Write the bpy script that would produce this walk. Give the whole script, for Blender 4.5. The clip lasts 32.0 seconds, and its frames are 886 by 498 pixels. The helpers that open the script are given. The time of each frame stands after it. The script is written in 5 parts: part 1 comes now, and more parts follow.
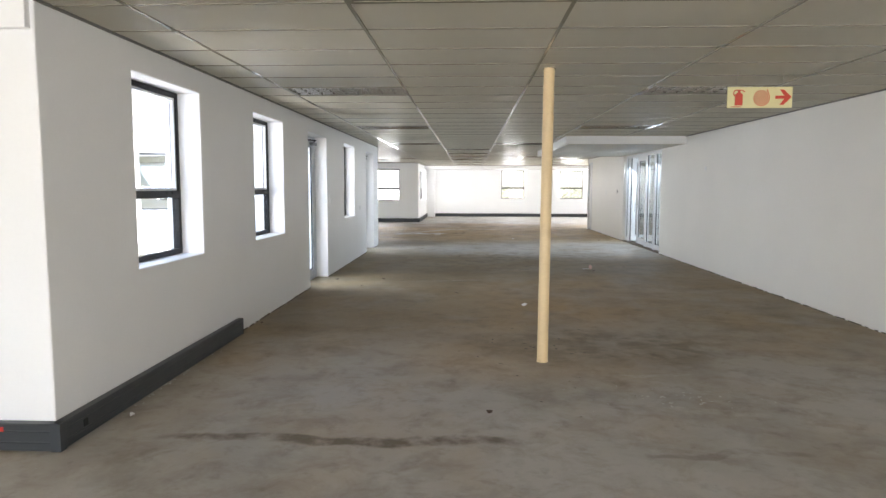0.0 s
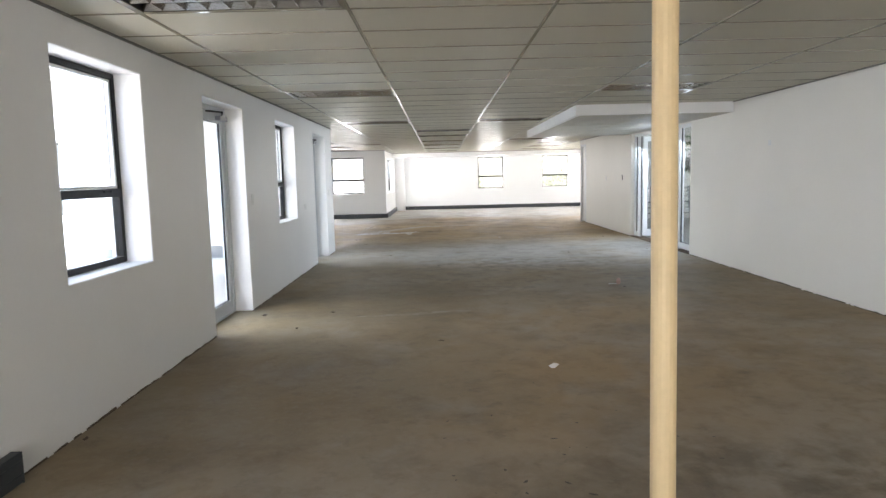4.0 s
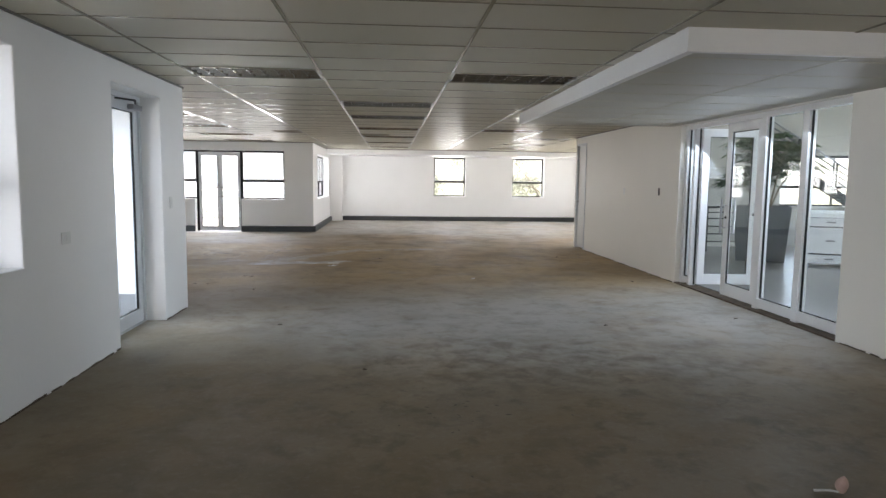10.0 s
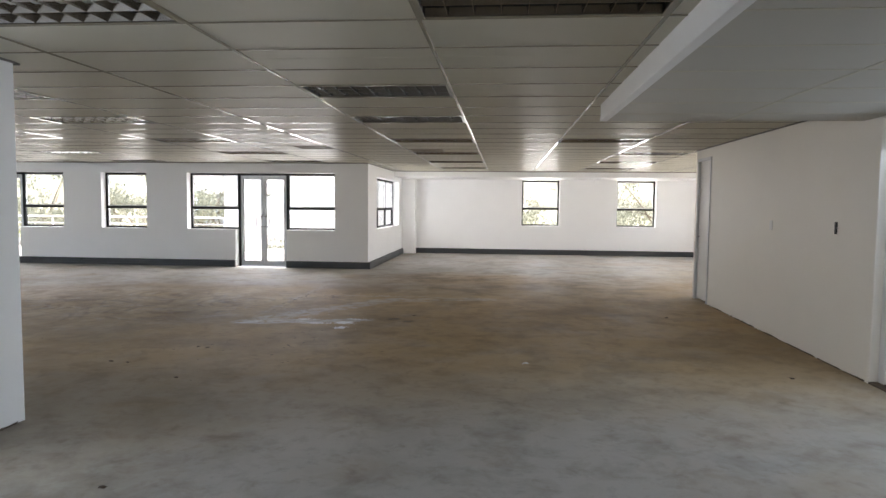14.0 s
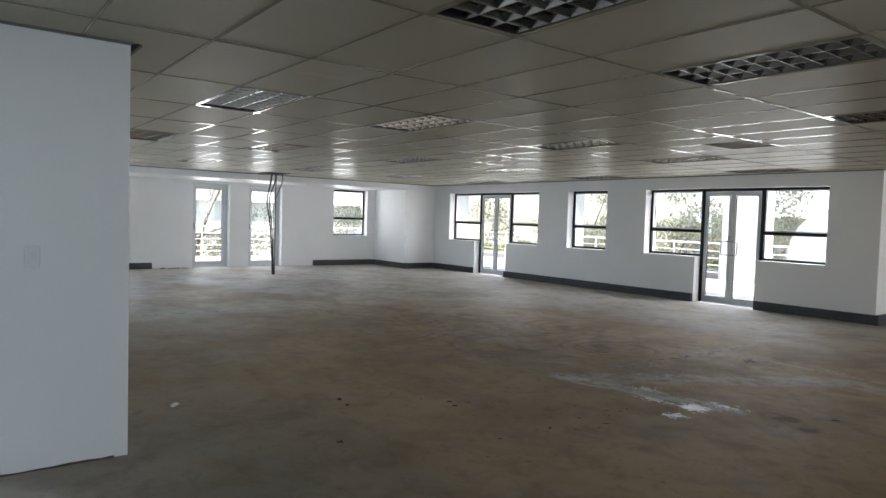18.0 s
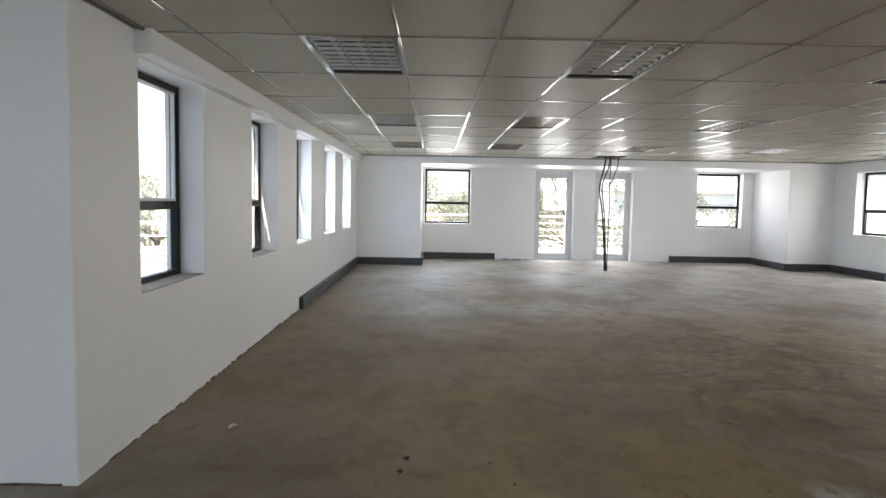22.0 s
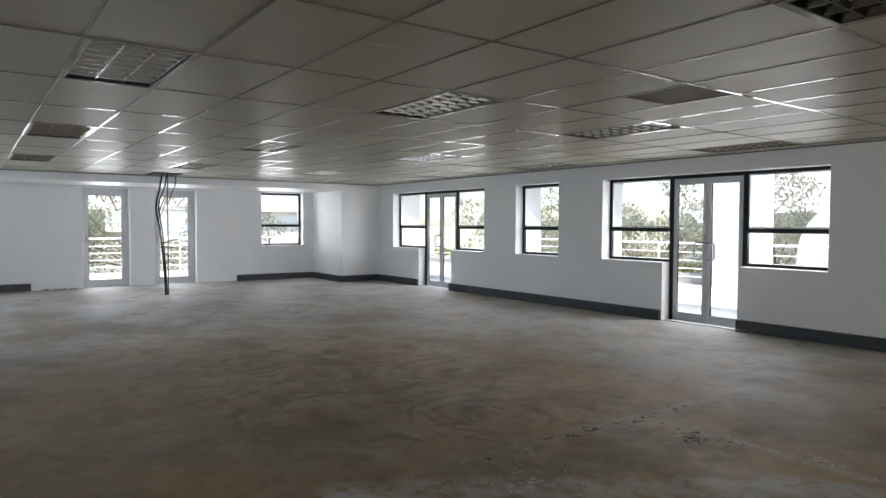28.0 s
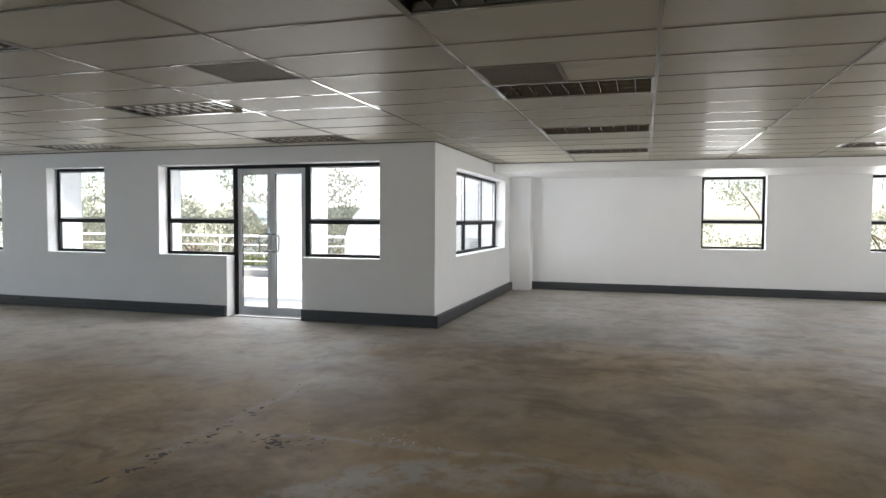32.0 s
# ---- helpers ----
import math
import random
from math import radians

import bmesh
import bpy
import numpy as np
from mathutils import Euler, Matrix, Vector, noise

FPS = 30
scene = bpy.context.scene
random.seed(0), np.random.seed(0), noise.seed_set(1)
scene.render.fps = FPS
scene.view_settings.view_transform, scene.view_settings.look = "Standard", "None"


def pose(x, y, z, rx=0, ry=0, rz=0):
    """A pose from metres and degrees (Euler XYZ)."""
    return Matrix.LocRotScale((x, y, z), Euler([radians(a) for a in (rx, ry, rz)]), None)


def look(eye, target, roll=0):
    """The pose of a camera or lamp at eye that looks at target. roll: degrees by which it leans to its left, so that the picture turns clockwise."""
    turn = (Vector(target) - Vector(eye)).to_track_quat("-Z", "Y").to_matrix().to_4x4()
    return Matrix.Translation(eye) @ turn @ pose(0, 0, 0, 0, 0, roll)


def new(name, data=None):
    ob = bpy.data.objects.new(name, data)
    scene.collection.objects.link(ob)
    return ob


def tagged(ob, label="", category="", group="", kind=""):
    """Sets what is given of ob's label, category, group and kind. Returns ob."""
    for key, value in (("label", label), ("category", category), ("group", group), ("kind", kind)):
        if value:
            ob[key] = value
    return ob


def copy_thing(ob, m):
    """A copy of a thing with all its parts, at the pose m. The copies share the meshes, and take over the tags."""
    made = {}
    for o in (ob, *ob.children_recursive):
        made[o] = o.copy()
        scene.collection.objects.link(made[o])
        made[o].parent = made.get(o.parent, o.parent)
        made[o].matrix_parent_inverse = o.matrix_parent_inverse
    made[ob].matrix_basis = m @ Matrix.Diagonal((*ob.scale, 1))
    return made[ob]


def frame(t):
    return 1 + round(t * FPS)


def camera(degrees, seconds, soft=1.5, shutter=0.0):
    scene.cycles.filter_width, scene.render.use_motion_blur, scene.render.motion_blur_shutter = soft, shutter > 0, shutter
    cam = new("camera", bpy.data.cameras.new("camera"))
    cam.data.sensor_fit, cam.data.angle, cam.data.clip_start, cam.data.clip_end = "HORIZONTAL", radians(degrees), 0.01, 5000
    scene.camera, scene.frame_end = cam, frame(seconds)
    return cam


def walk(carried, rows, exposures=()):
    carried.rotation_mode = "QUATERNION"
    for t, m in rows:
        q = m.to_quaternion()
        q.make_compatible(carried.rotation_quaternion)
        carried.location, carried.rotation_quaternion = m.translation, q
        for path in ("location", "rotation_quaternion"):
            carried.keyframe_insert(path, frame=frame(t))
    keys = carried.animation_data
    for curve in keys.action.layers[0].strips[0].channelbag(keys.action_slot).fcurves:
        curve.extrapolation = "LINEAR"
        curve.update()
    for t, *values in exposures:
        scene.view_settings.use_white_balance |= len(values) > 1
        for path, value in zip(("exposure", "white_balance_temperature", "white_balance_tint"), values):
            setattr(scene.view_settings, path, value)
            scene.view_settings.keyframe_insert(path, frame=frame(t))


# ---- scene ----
cam = camera(67.9, 32.0)
PATH = [
    (0, (0.044, -1.917, 1.451), (-0.037, 0.072, 1.263), 0.1),
    (0.5, (0.142, -1.613, 1.442), (0.04, 0.372, 1.217), -0.2),
    (1, (0.174, -1.201, 1.441), (0.065, 0.781, 1.201), -0.6),
    (1.5, (0.231, -0.81, 1.454), (0.069, 1.174, 1.259), -0.5),
    (2, (0.17, -0.383, 1.445), (0.049, 1.605, 1.257), -0.5),
    (2.5, (0.08, 0.009, 1.439), (0.028, 1.996, 1.217), -1.5),
    (3, (0.091, 0.387, 1.46), (0.018, 2.371, 1.214), -1.0),
    (3.5, (-0.016, 0.808, 1.441), (-0.04, 2.794, 1.208), -1.5),
    (5.5, (-0.17, 2.809, 1.488), (-0.129, 4.799, 1.298), -0.8),
    (6, (-0.162, 3.242, 1.473), (-0.131, 5.233, 1.295), 0.1),
    (6.5, (-0.159, 3.701, 1.471), (-0.113, 5.69, 1.268), -0.7),
    (7, (-0.147, 4.148, 1.491), (-0.069, 6.138, 1.301), 1.0),
    (7.5, (-0.223, 4.604, 1.483), (-0.075, 6.591, 1.319), 0.2),
    (8, (-0.227, 5.074, 1.469), (-0.112, 7.064, 1.307), -0.1),
    (8.5, (-0.198, 5.491, 1.468), (-0.003, 7.476, 1.313), 0.4),
    (9, (-0.172, 5.917, 1.478), (0.011, 7.899, 1.287), -0.5),
    (9.5, (-0.068, 6.378, 1.465), (0.054, 8.364, 1.262), -0.3),
    (10, (0.035, 6.883, 1.456), (0.194, 8.866, 1.248), 0.7),
    (10.5, (0.135, 7.301, 1.45), (0.26, 9.287, 1.249), 0.2),
    (11, (0.272, 7.765, 1.469), (0.313, 9.749, 1.223), -0.6),
    (11.5, (0.348, 8.198, 1.459), (0.404, 10.18, 1.204), -1.3),
    (12, (0.515, 8.602, 1.482), (0.593, 10.592, 1.3), -0.1),
    (12.5, (0.664, 9.008, 1.49), (0.734, 11.002, 1.358), 0.3),
    (13, (0.74, 9.426, 1.522), (0.797, 11.421, 1.396), -0.5),
    (13.5, (0.881, 9.848, 1.517), (0.836, 11.844, 1.387), -0.3),
    (15.5, (1.377, 11.452, 1.474), (0.657, 13.312, 1.331), 1.0),
    (16, (1.513, 11.935, 1.46), (0.573, 13.696, 1.34), 0.5),
    (16.5, (1.679, 12.349, 1.468), (0.612, 14.037, 1.358), 1.5),
    (17, (1.738, 12.741, 1.462), (0.512, 14.318, 1.362), 1.1),
    (17.5, (1.904, 13.127, 1.479), (0.412, 14.453, 1.358), 1.0),
    (18, (1.961, 13.535, 1.464), (0.371, 14.745, 1.372), 1.7),
    (18.5, (1.969, 13.947, 1.443), (0.249, 14.96, 1.325), 1.6),
    (19, (1.901, 14.269, 1.436), (0.082, 15.09, 1.295), 1.5),
    (19.5, (1.717, 14.551, 1.454), (-0.16, 15.232, 1.345), 2.3),
    (20, (1.536, 14.845, 1.447), (-0.41, 15.289, 1.333), 1.1),
    (20.5, (1.384, 15.193, 1.452), (-0.592, 15.468, 1.311), 1.0),
    (21, (1.141, 15.544, 1.465), (-0.837, 15.817, 1.343), 0.2),
    (21.5, (1.07, 15.901, 1.459), (-0.923, 15.987, 1.318), 1.7),
    (22, (0.981, 16.182, 1.463), (-1.014, 16.205, 1.314), 1.0),
    (22.5, (0.896, 16.358, 1.481), (-1.096, 16.467, 1.344), 1.1),
    (23, (0.873, 16.465, 1.493), (-1.114, 16.629, 1.337), 1.5),
    (23.5, (0.969, 16.552, 1.513), (-1.01, 16.809, 1.377), 1.9),
    (24, (1.004, 16.593, 1.523), (-0.958, 16.955, 1.391), 1.4),
    (24.5, (0.964, 16.622, 1.53), (-0.976, 17.09, 1.399), 1.4),
    (26.5, (0.907, 16.588, 1.437), (-0.903, 17.435, 1.346), 0.7),
    (27, (0.911, 16.647, 1.453), (-0.837, 17.615, 1.364), 0.5),
    (27.5, (0.918, 16.659, 1.455), (-0.776, 17.719, 1.379), 0.4),
    (28, (0.911, 16.618, 1.454), (-0.71, 17.787, 1.377), 0.2),
    (28.5, (0.923, 16.612, 1.434), (-0.607, 17.897, 1.342), 0.1),
    (29, (0.909, 16.555, 1.431), (-0.527, 17.944, 1.336), 0.0),
    (29.5, (0.934, 16.527, 1.403), (-0.429, 17.987, 1.3), 0.6),
    (30, (0.901, 16.525, 1.419), (-0.339, 18.089, 1.303), 1.6),
    (30.5, (0.814, 16.635, 1.426), (-0.29, 18.298, 1.309), 0.8),
    (31, (0.736, 16.812, 1.433), (-0.209, 18.572, 1.336), 0.2),
    (31.5, (0.697, 16.848, 1.441), (-0.081, 18.688, 1.341), 0.8),
    (32, (0.529, 16.982, 1.414), (-0.055, 18.893, 1.325), 0.3),
]
EXPOSURES = [(0.0, 3.28, 6700, 15), (1.0, 3.28, 6750, 15), (2.0, 3.28, 6750, 15), (3.0, 3.35, 6750, 15), (6.0, 3.1, 6600, 15), (8.0, 2.95, 6700, 16), (10.0, 2.68, 6800, 16), (11.0, 2.6, 6850, 16), (12.5, 2.55, 6950, 17), (13.0, 2.53, 6950, 18), (16.0, 2.37, 6650, 14), (18.0, 2.05, 6550, 13), (20.0, 2.18, 6750, 16), (22.0, 2.42, 6800, 15), (24.0, 2.42, 6700, 15), (27.0, 1.95, 6500, 14), (30.0, 1.95, 6400, 14), (32.0, 2.1, 6600, 14)]
walk(cam, [(t, look(eye, target, roll)) for t, eye, target, roll in PATH], EXPOSURES)

# light and floor tones
SKY, SUN, DAY = 0.10, 3.6, 6.4
NORTH, EAST, COURT, ENTRY, LOBBY_DAY = 1.2, 1.5, 1.6, 2.1, 1.0
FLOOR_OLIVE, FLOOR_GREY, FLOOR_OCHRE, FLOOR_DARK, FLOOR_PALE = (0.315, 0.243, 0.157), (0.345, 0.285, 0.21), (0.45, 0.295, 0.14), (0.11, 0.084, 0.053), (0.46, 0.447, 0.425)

# ---- world, sun, large lights ----
world = bpy.data.worlds.new("world")
scene.world = world
world.use_nodes = True
wn = world.node_tree.nodes
sky = wn.new("ShaderNodeTexSky")
sky.sky_type = "NISHITA"
sky.sun_disc = False
sky.sun_elevation = radians(67)
sky.sun_rotation = radians(102)
wn["Background"].inputs[1].default_value = SKY
world.node_tree.links.new(sky.outputs[0], wn["Background"].inputs[0])
sun = new("sun", bpy.data.lights.new("sun", "SUN"))
sun.data.energy, sun.data.angle, sun.data.color = SUN, radians(0.6), (1.0, 0.95, 0.87)
sun.matrix_world = look((0, 0, 30), (-10, 4, 30 - 25))


# ---- materials ----
def material(name, base, rough=0.6, metal=0.0, vary=0.08, scale=3.0, fine=60.0, bump=0.05, spec=0.5, island=0.0, rand=0.0):
    """A painted or raw surface: base colour with coarse and fine variation and a little relief."""
    m = bpy.data.materials.new(name)
    m.use_nodes = True
    n, l = m.node_tree.nodes, m.node_tree.links
    b = n["Principled BSDF"]
    b.inputs["Roughness"].default_value = rough
    b.inputs["Metallic"].default_value = metal
    b.inputs["Specular IOR Level"].default_value = spec
    geo = n.new("ShaderNodeNewGeometry")
    n1, n2 = n.new("ShaderNodeTexNoise"), n.new("ShaderNodeTexNoise")
    n1.inputs["Scale"].default_value, n1.inputs["Detail"].default_value = scale, 5
    n2.inputs["Scale"].default_value, n2.inputs["Detail"].default_value = fine, 3
    for t in (n1, n2):
        l.new(geo.outputs["Position"], t.inputs["Vector"])
    mix = n.new("ShaderNodeMath")
    mix.operation = "MULTIPLY_ADD"
    l.new(n2.outputs[0], mix.inputs[0])
    mix.inputs[1].default_value = 0.35
    l.new(n1.outputs[0], mix.inputs[2])
    last = mix.outputs[0]
    if island or rand:
        src = geo.outputs["Random Per Island"] if island else n.new("ShaderNodeObjectInfo").outputs["Random"]
        add = n.new("ShaderNodeMath")
        add.operation = "MULTIPLY_ADD"
        l.new(src, add.inputs[0])
        add.inputs[1].default_value = island or rand
        l.new(last, add.inputs[2])
        last = add.outputs[0]
    ramp = n.new("ShaderNodeValToRGB")
    ramp.color_ramp.elements[0].position, ramp.color_ramp.elements[1].position = 0.35, 1.0
    ramp.color_ramp.elements[0].color = (*[c * (1 - vary) for c in base], 1)
    ramp.color_ramp.elements[1].color = (*[min(1, c * (1 + vary)) for c in base], 1)
    l.new(last, ramp.inputs[0])
    l.new(ramp.outputs[0], b.inputs["Base Color"])
    if bump:
        bp = n.new("ShaderNodeBump")
        bp.inputs["Strength"].default_value, bp.inputs["Distance"].default_value = bump, 0.01
        l.new(mix.outputs[0], bp.inputs["Height"])
        l.new(bp.outputs[0], b.inputs["Normal"])
    return m


WALL = material("wall_paint", (0.86, 0.86, 0.855), 0.5, vary=0.03, scale=1.2, fine=45, bump=0.06)
# pale lobby paint darkened, so the lobby looks dimmer behind the glass
LOBBY_WALL_DIM = material("lobby_wall_dimmed", (0.38, 0.365, 0.325), 0.5, vary=0.03, scale=1.0, fine=45, bump=0.06)
WALL_WARM = material("wall_paint_cream", (0.81, 0.79, 0.735), 0.5, vary=0.035, scale=0.9, fine=45, bump=0.06)
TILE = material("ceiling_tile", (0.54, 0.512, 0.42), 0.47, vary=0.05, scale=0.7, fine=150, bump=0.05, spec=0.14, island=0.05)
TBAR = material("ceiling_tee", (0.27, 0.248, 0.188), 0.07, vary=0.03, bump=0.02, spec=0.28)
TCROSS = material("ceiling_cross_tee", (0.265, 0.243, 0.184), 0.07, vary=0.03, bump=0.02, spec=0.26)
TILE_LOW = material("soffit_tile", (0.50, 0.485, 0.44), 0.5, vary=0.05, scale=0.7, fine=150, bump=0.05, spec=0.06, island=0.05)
EDGE = material("edge_gap_shade", (0.16, 0.155, 0.14), 0.6, vary=0.1)
# white blades: the glare on one mirror louvre painted in
BLADE = material("louvre_glare", (0.86, 0.86, 0.84), 0.3, metal=0.2, vary=0.05)
CHAR = material("charcoal_plastic", (0.045, 0.05, 0.054), 0.42, vary=0.12)
BLACK = material("black_aluminium", (0.012, 0.0125, 0.013), 0.45, vary=0.1, spec=0.25)
WHITE_AL = material("white_aluminium", (0.78, 0.79, 0.80), 0.35, vary=0.03)
GREY_AL = material("silver_aluminium", (0.64, 0.66, 0.68), 0.4, vary=0.04)
HANDLE_GREY = material("handle_grey", (0.30, 0.30, 0.31), 0.35, metal=0.3, vary=0.05)
CHROME = material("brushed_steel", (0.40, 0.40, 0.41), 0.28, metal=1.0, vary=0.05)
REFLECT = material("lamp_reflector", (0.58, 0.57, 0.55), 0.22, metal=1.0, vary=0.06, scale=8)
# the same reflector darkened, for louvres that catch little light
REFLECT_SHADE = material("lamp_reflector_shade", (0.30, 0.295, 0.285), 0.2, metal=1.0, vary=0.08, scale=8)
# near-black, so the shade inside the fitting is in the colour
HOUSING = material("lamp_housing_shaded", (0.03, 0.028, 0.026), 0.5, vary=0.08)
TUBE = material("tube_glass", (0.85, 0.85, 0.83), 0.25, vary=0.02)
CREAM = material("cream_paint", (0.74, 0.56, 0.32), 0.45, vary=0.12, scale=4, fine=40)
VENT = material("grille_tan", (0.30, 0.265, 0.21), 0.6, vary=0.1)
CABLE = material("cable_rubber", (0.012, 0.012, 0.013), 0.55, vary=0.2)
DARKVOID = material("void_dark", (0.02, 0.02, 0.02), 0.9)
PLATE = material("switch_plastic", (0.74, 0.75, 0.74), 0.35, vary=0.02)
RED = material("red_plastic", (0.62, 0.04, 0.03), 0.4)
SIGNBG = material("sign_film", (0.76, 0.70, 0.38), 0.45, vary=0.03)
SIGNRED = material("sign_red", (0.62, 0.07, 0.035), 0.5, vary=0.05)
HUSK = material("dry_husk", (0.40, 0.265, 0.225), 0.6, vary=0.25, scale=14, fine=120, bump=0.15)
SILLMAT = material("sill_screed", (0.38, 0.33, 0.265), 0.75, vary=0.12, fine=40)
DOORW = material("door_white", (0.72, 0.725, 0.71), 0.45, vary=0.03)
PAVE = material("terrace_paving", (0.42, 0.405, 0.38), 0.75, vary=0.14, scale=2.5, fine=40, bump=0.1)
OUTWALL = material("outside_render", (0.80, 0.80, 0.79), 0.75, vary=0.05, scale=1.5, fine=60, bump=0.15)
BAND = material("skirting_grey", (0.23, 0.235, 0.24), 0.7, vary=0.12)
# pale floor tile, darkened likewise: the lobby's shade is in its colour
LOBBY = material("lobby_tile_dimmed", (0.22, 0.217, 0.21), 0.3, vary=0.05)
PLANTER = material("planter_slate", (0.10, 0.115, 0.125), 0.5, vary=0.15)
SOIL = material("soil", (0.05, 0.035, 0.022), 0.95, vary=0.4, fine=30, bump=0.6)
LEAF = material("palm_leaf", (0.03, 0.062, 0.022), 0.45, vary=0.3, island=0.4)
STEM = material("palm_stem", (0.16, 0.12, 0.07), 0.8, vary=0.3, fine=30)
# leaf colour paled and greyed to hold the bright haze outside
FOLIAGE = material("tree_leaf_hazy", (0.19, 0.195, 0.145), 0.6, vary=0.35, island=0.5)
HEDGE = material("hedge_leaf", (0.13, 0.14, 0.035), 0.55, vary=0.35, island=0.5)
BARK = material("bark", (0.14, 0.105, 0.075), 0.9, vary=0.35, scale=6, fine=50, bump=0.5)
GRASS = material("ground_grass", (0.30, 0.29, 0.20), 0.9, vary=0.3, scale=0.5, fine=8, bump=0.2)
ROOF = material("roof_tile", (0.42, 0.41, 0.40), 0.8, vary=0.15)
DEBRIS = material("dry_leaf", (0.07, 0.045, 0.028), 0.8, vary=0.3)
PAPER = material("paper_scrap", (0.75, 0.73, 0.70), 0.7, vary=0.1)
SCAR = material("mortar_scar", (0.10, 0.072, 0.048), 0.9, vary=0.5, scale=9, fine=70, bump=0.5)
SPILL = material("white_spill", (0.86, 0.855, 0.83), 0.32, vary=0.15, scale=14, fine=90, bump=0.4)
PLASTER = material("plaster_residue", (0.56, 0.55, 0.51), 0.85, vary=0.2, scale=12, fine=90, bump=0.4)
JOINT = material("joint_filler", (0.13, 0.11, 0.088), 0.9, vary=0.4, scale=12, fine=80)
CORE = material("concrete_slab", (0.4, 0.4, 0.39), 0.85, vary=0.1)


def leafy(m, tint, amount=0.5):
    """Lets light through thin leaves."""
    n, l = m.node_tree.nodes, m.node_tree.links
    t, x = n.new("ShaderNodeBsdfTranslucent"), n.new("ShaderNodeMixShader")
    t.inputs[0].default_value = (*tint, 1)
    x.inputs[0].default_value = amount
    l.new(n["Principled BSDF"].outputs[0], x.inputs[1])
    l.new(t.outputs[0], x.inputs[2])
    l.new(x.outputs[0], n["Material Output"].inputs[0])


leafy(FOLIAGE, (0.36, 0.365, 0.28))
leafy(HEDGE, (0.30, 0.34, 0.10))
leafy(LEAF, (0.07, 0.13, 0.04), 0.22)


def glass_material(name, tint=(1, 1, 1), rough=0.0):
    m = bpy.data.materials.new(name)
    m.use_nodes = True
    n, l = m.node_tree.nodes, m.node_tree.links
    n.remove(n["Principled BSDF"])
    tr, gl, mx, fr = n.new("ShaderNodeBsdfTransparent"), n.new("ShaderNodeBsdfGlossy"), n.new("ShaderNodeMixShader"), n.new("ShaderNodeLayerWeight")
    tr.inputs[0].default_value = (*tint, 1)
    gl.inputs["Roughness"].default_value = rough
    fr.inputs[0].default_value = 0.5
    pw, ad = n.new("ShaderNodeMath"), n.new("ShaderNodeMath")
    pw.operation, ad.operation = "POWER", "MULTIPLY_ADD"
    l.new(fr.outputs["Facing"], pw.inputs[0])
    pw.inputs[1].default_value = 5.0
    l.new(pw.outputs[0], ad.inputs[0])
    ad.inputs[1].default_value, ad.inputs[2].default_value = 0.95, 0.04
    l.new(ad.outputs[0], mx.inputs[0])
    l.new(tr.outputs[0], mx.inputs[1])
    l.new(gl.outputs[0], mx.inputs[2])
    l.new(mx.outputs[0], n["Material Output"].inputs[0])
    return m


GLASS = glass_material("clear_glass", (0.94, 0.955, 0.95))


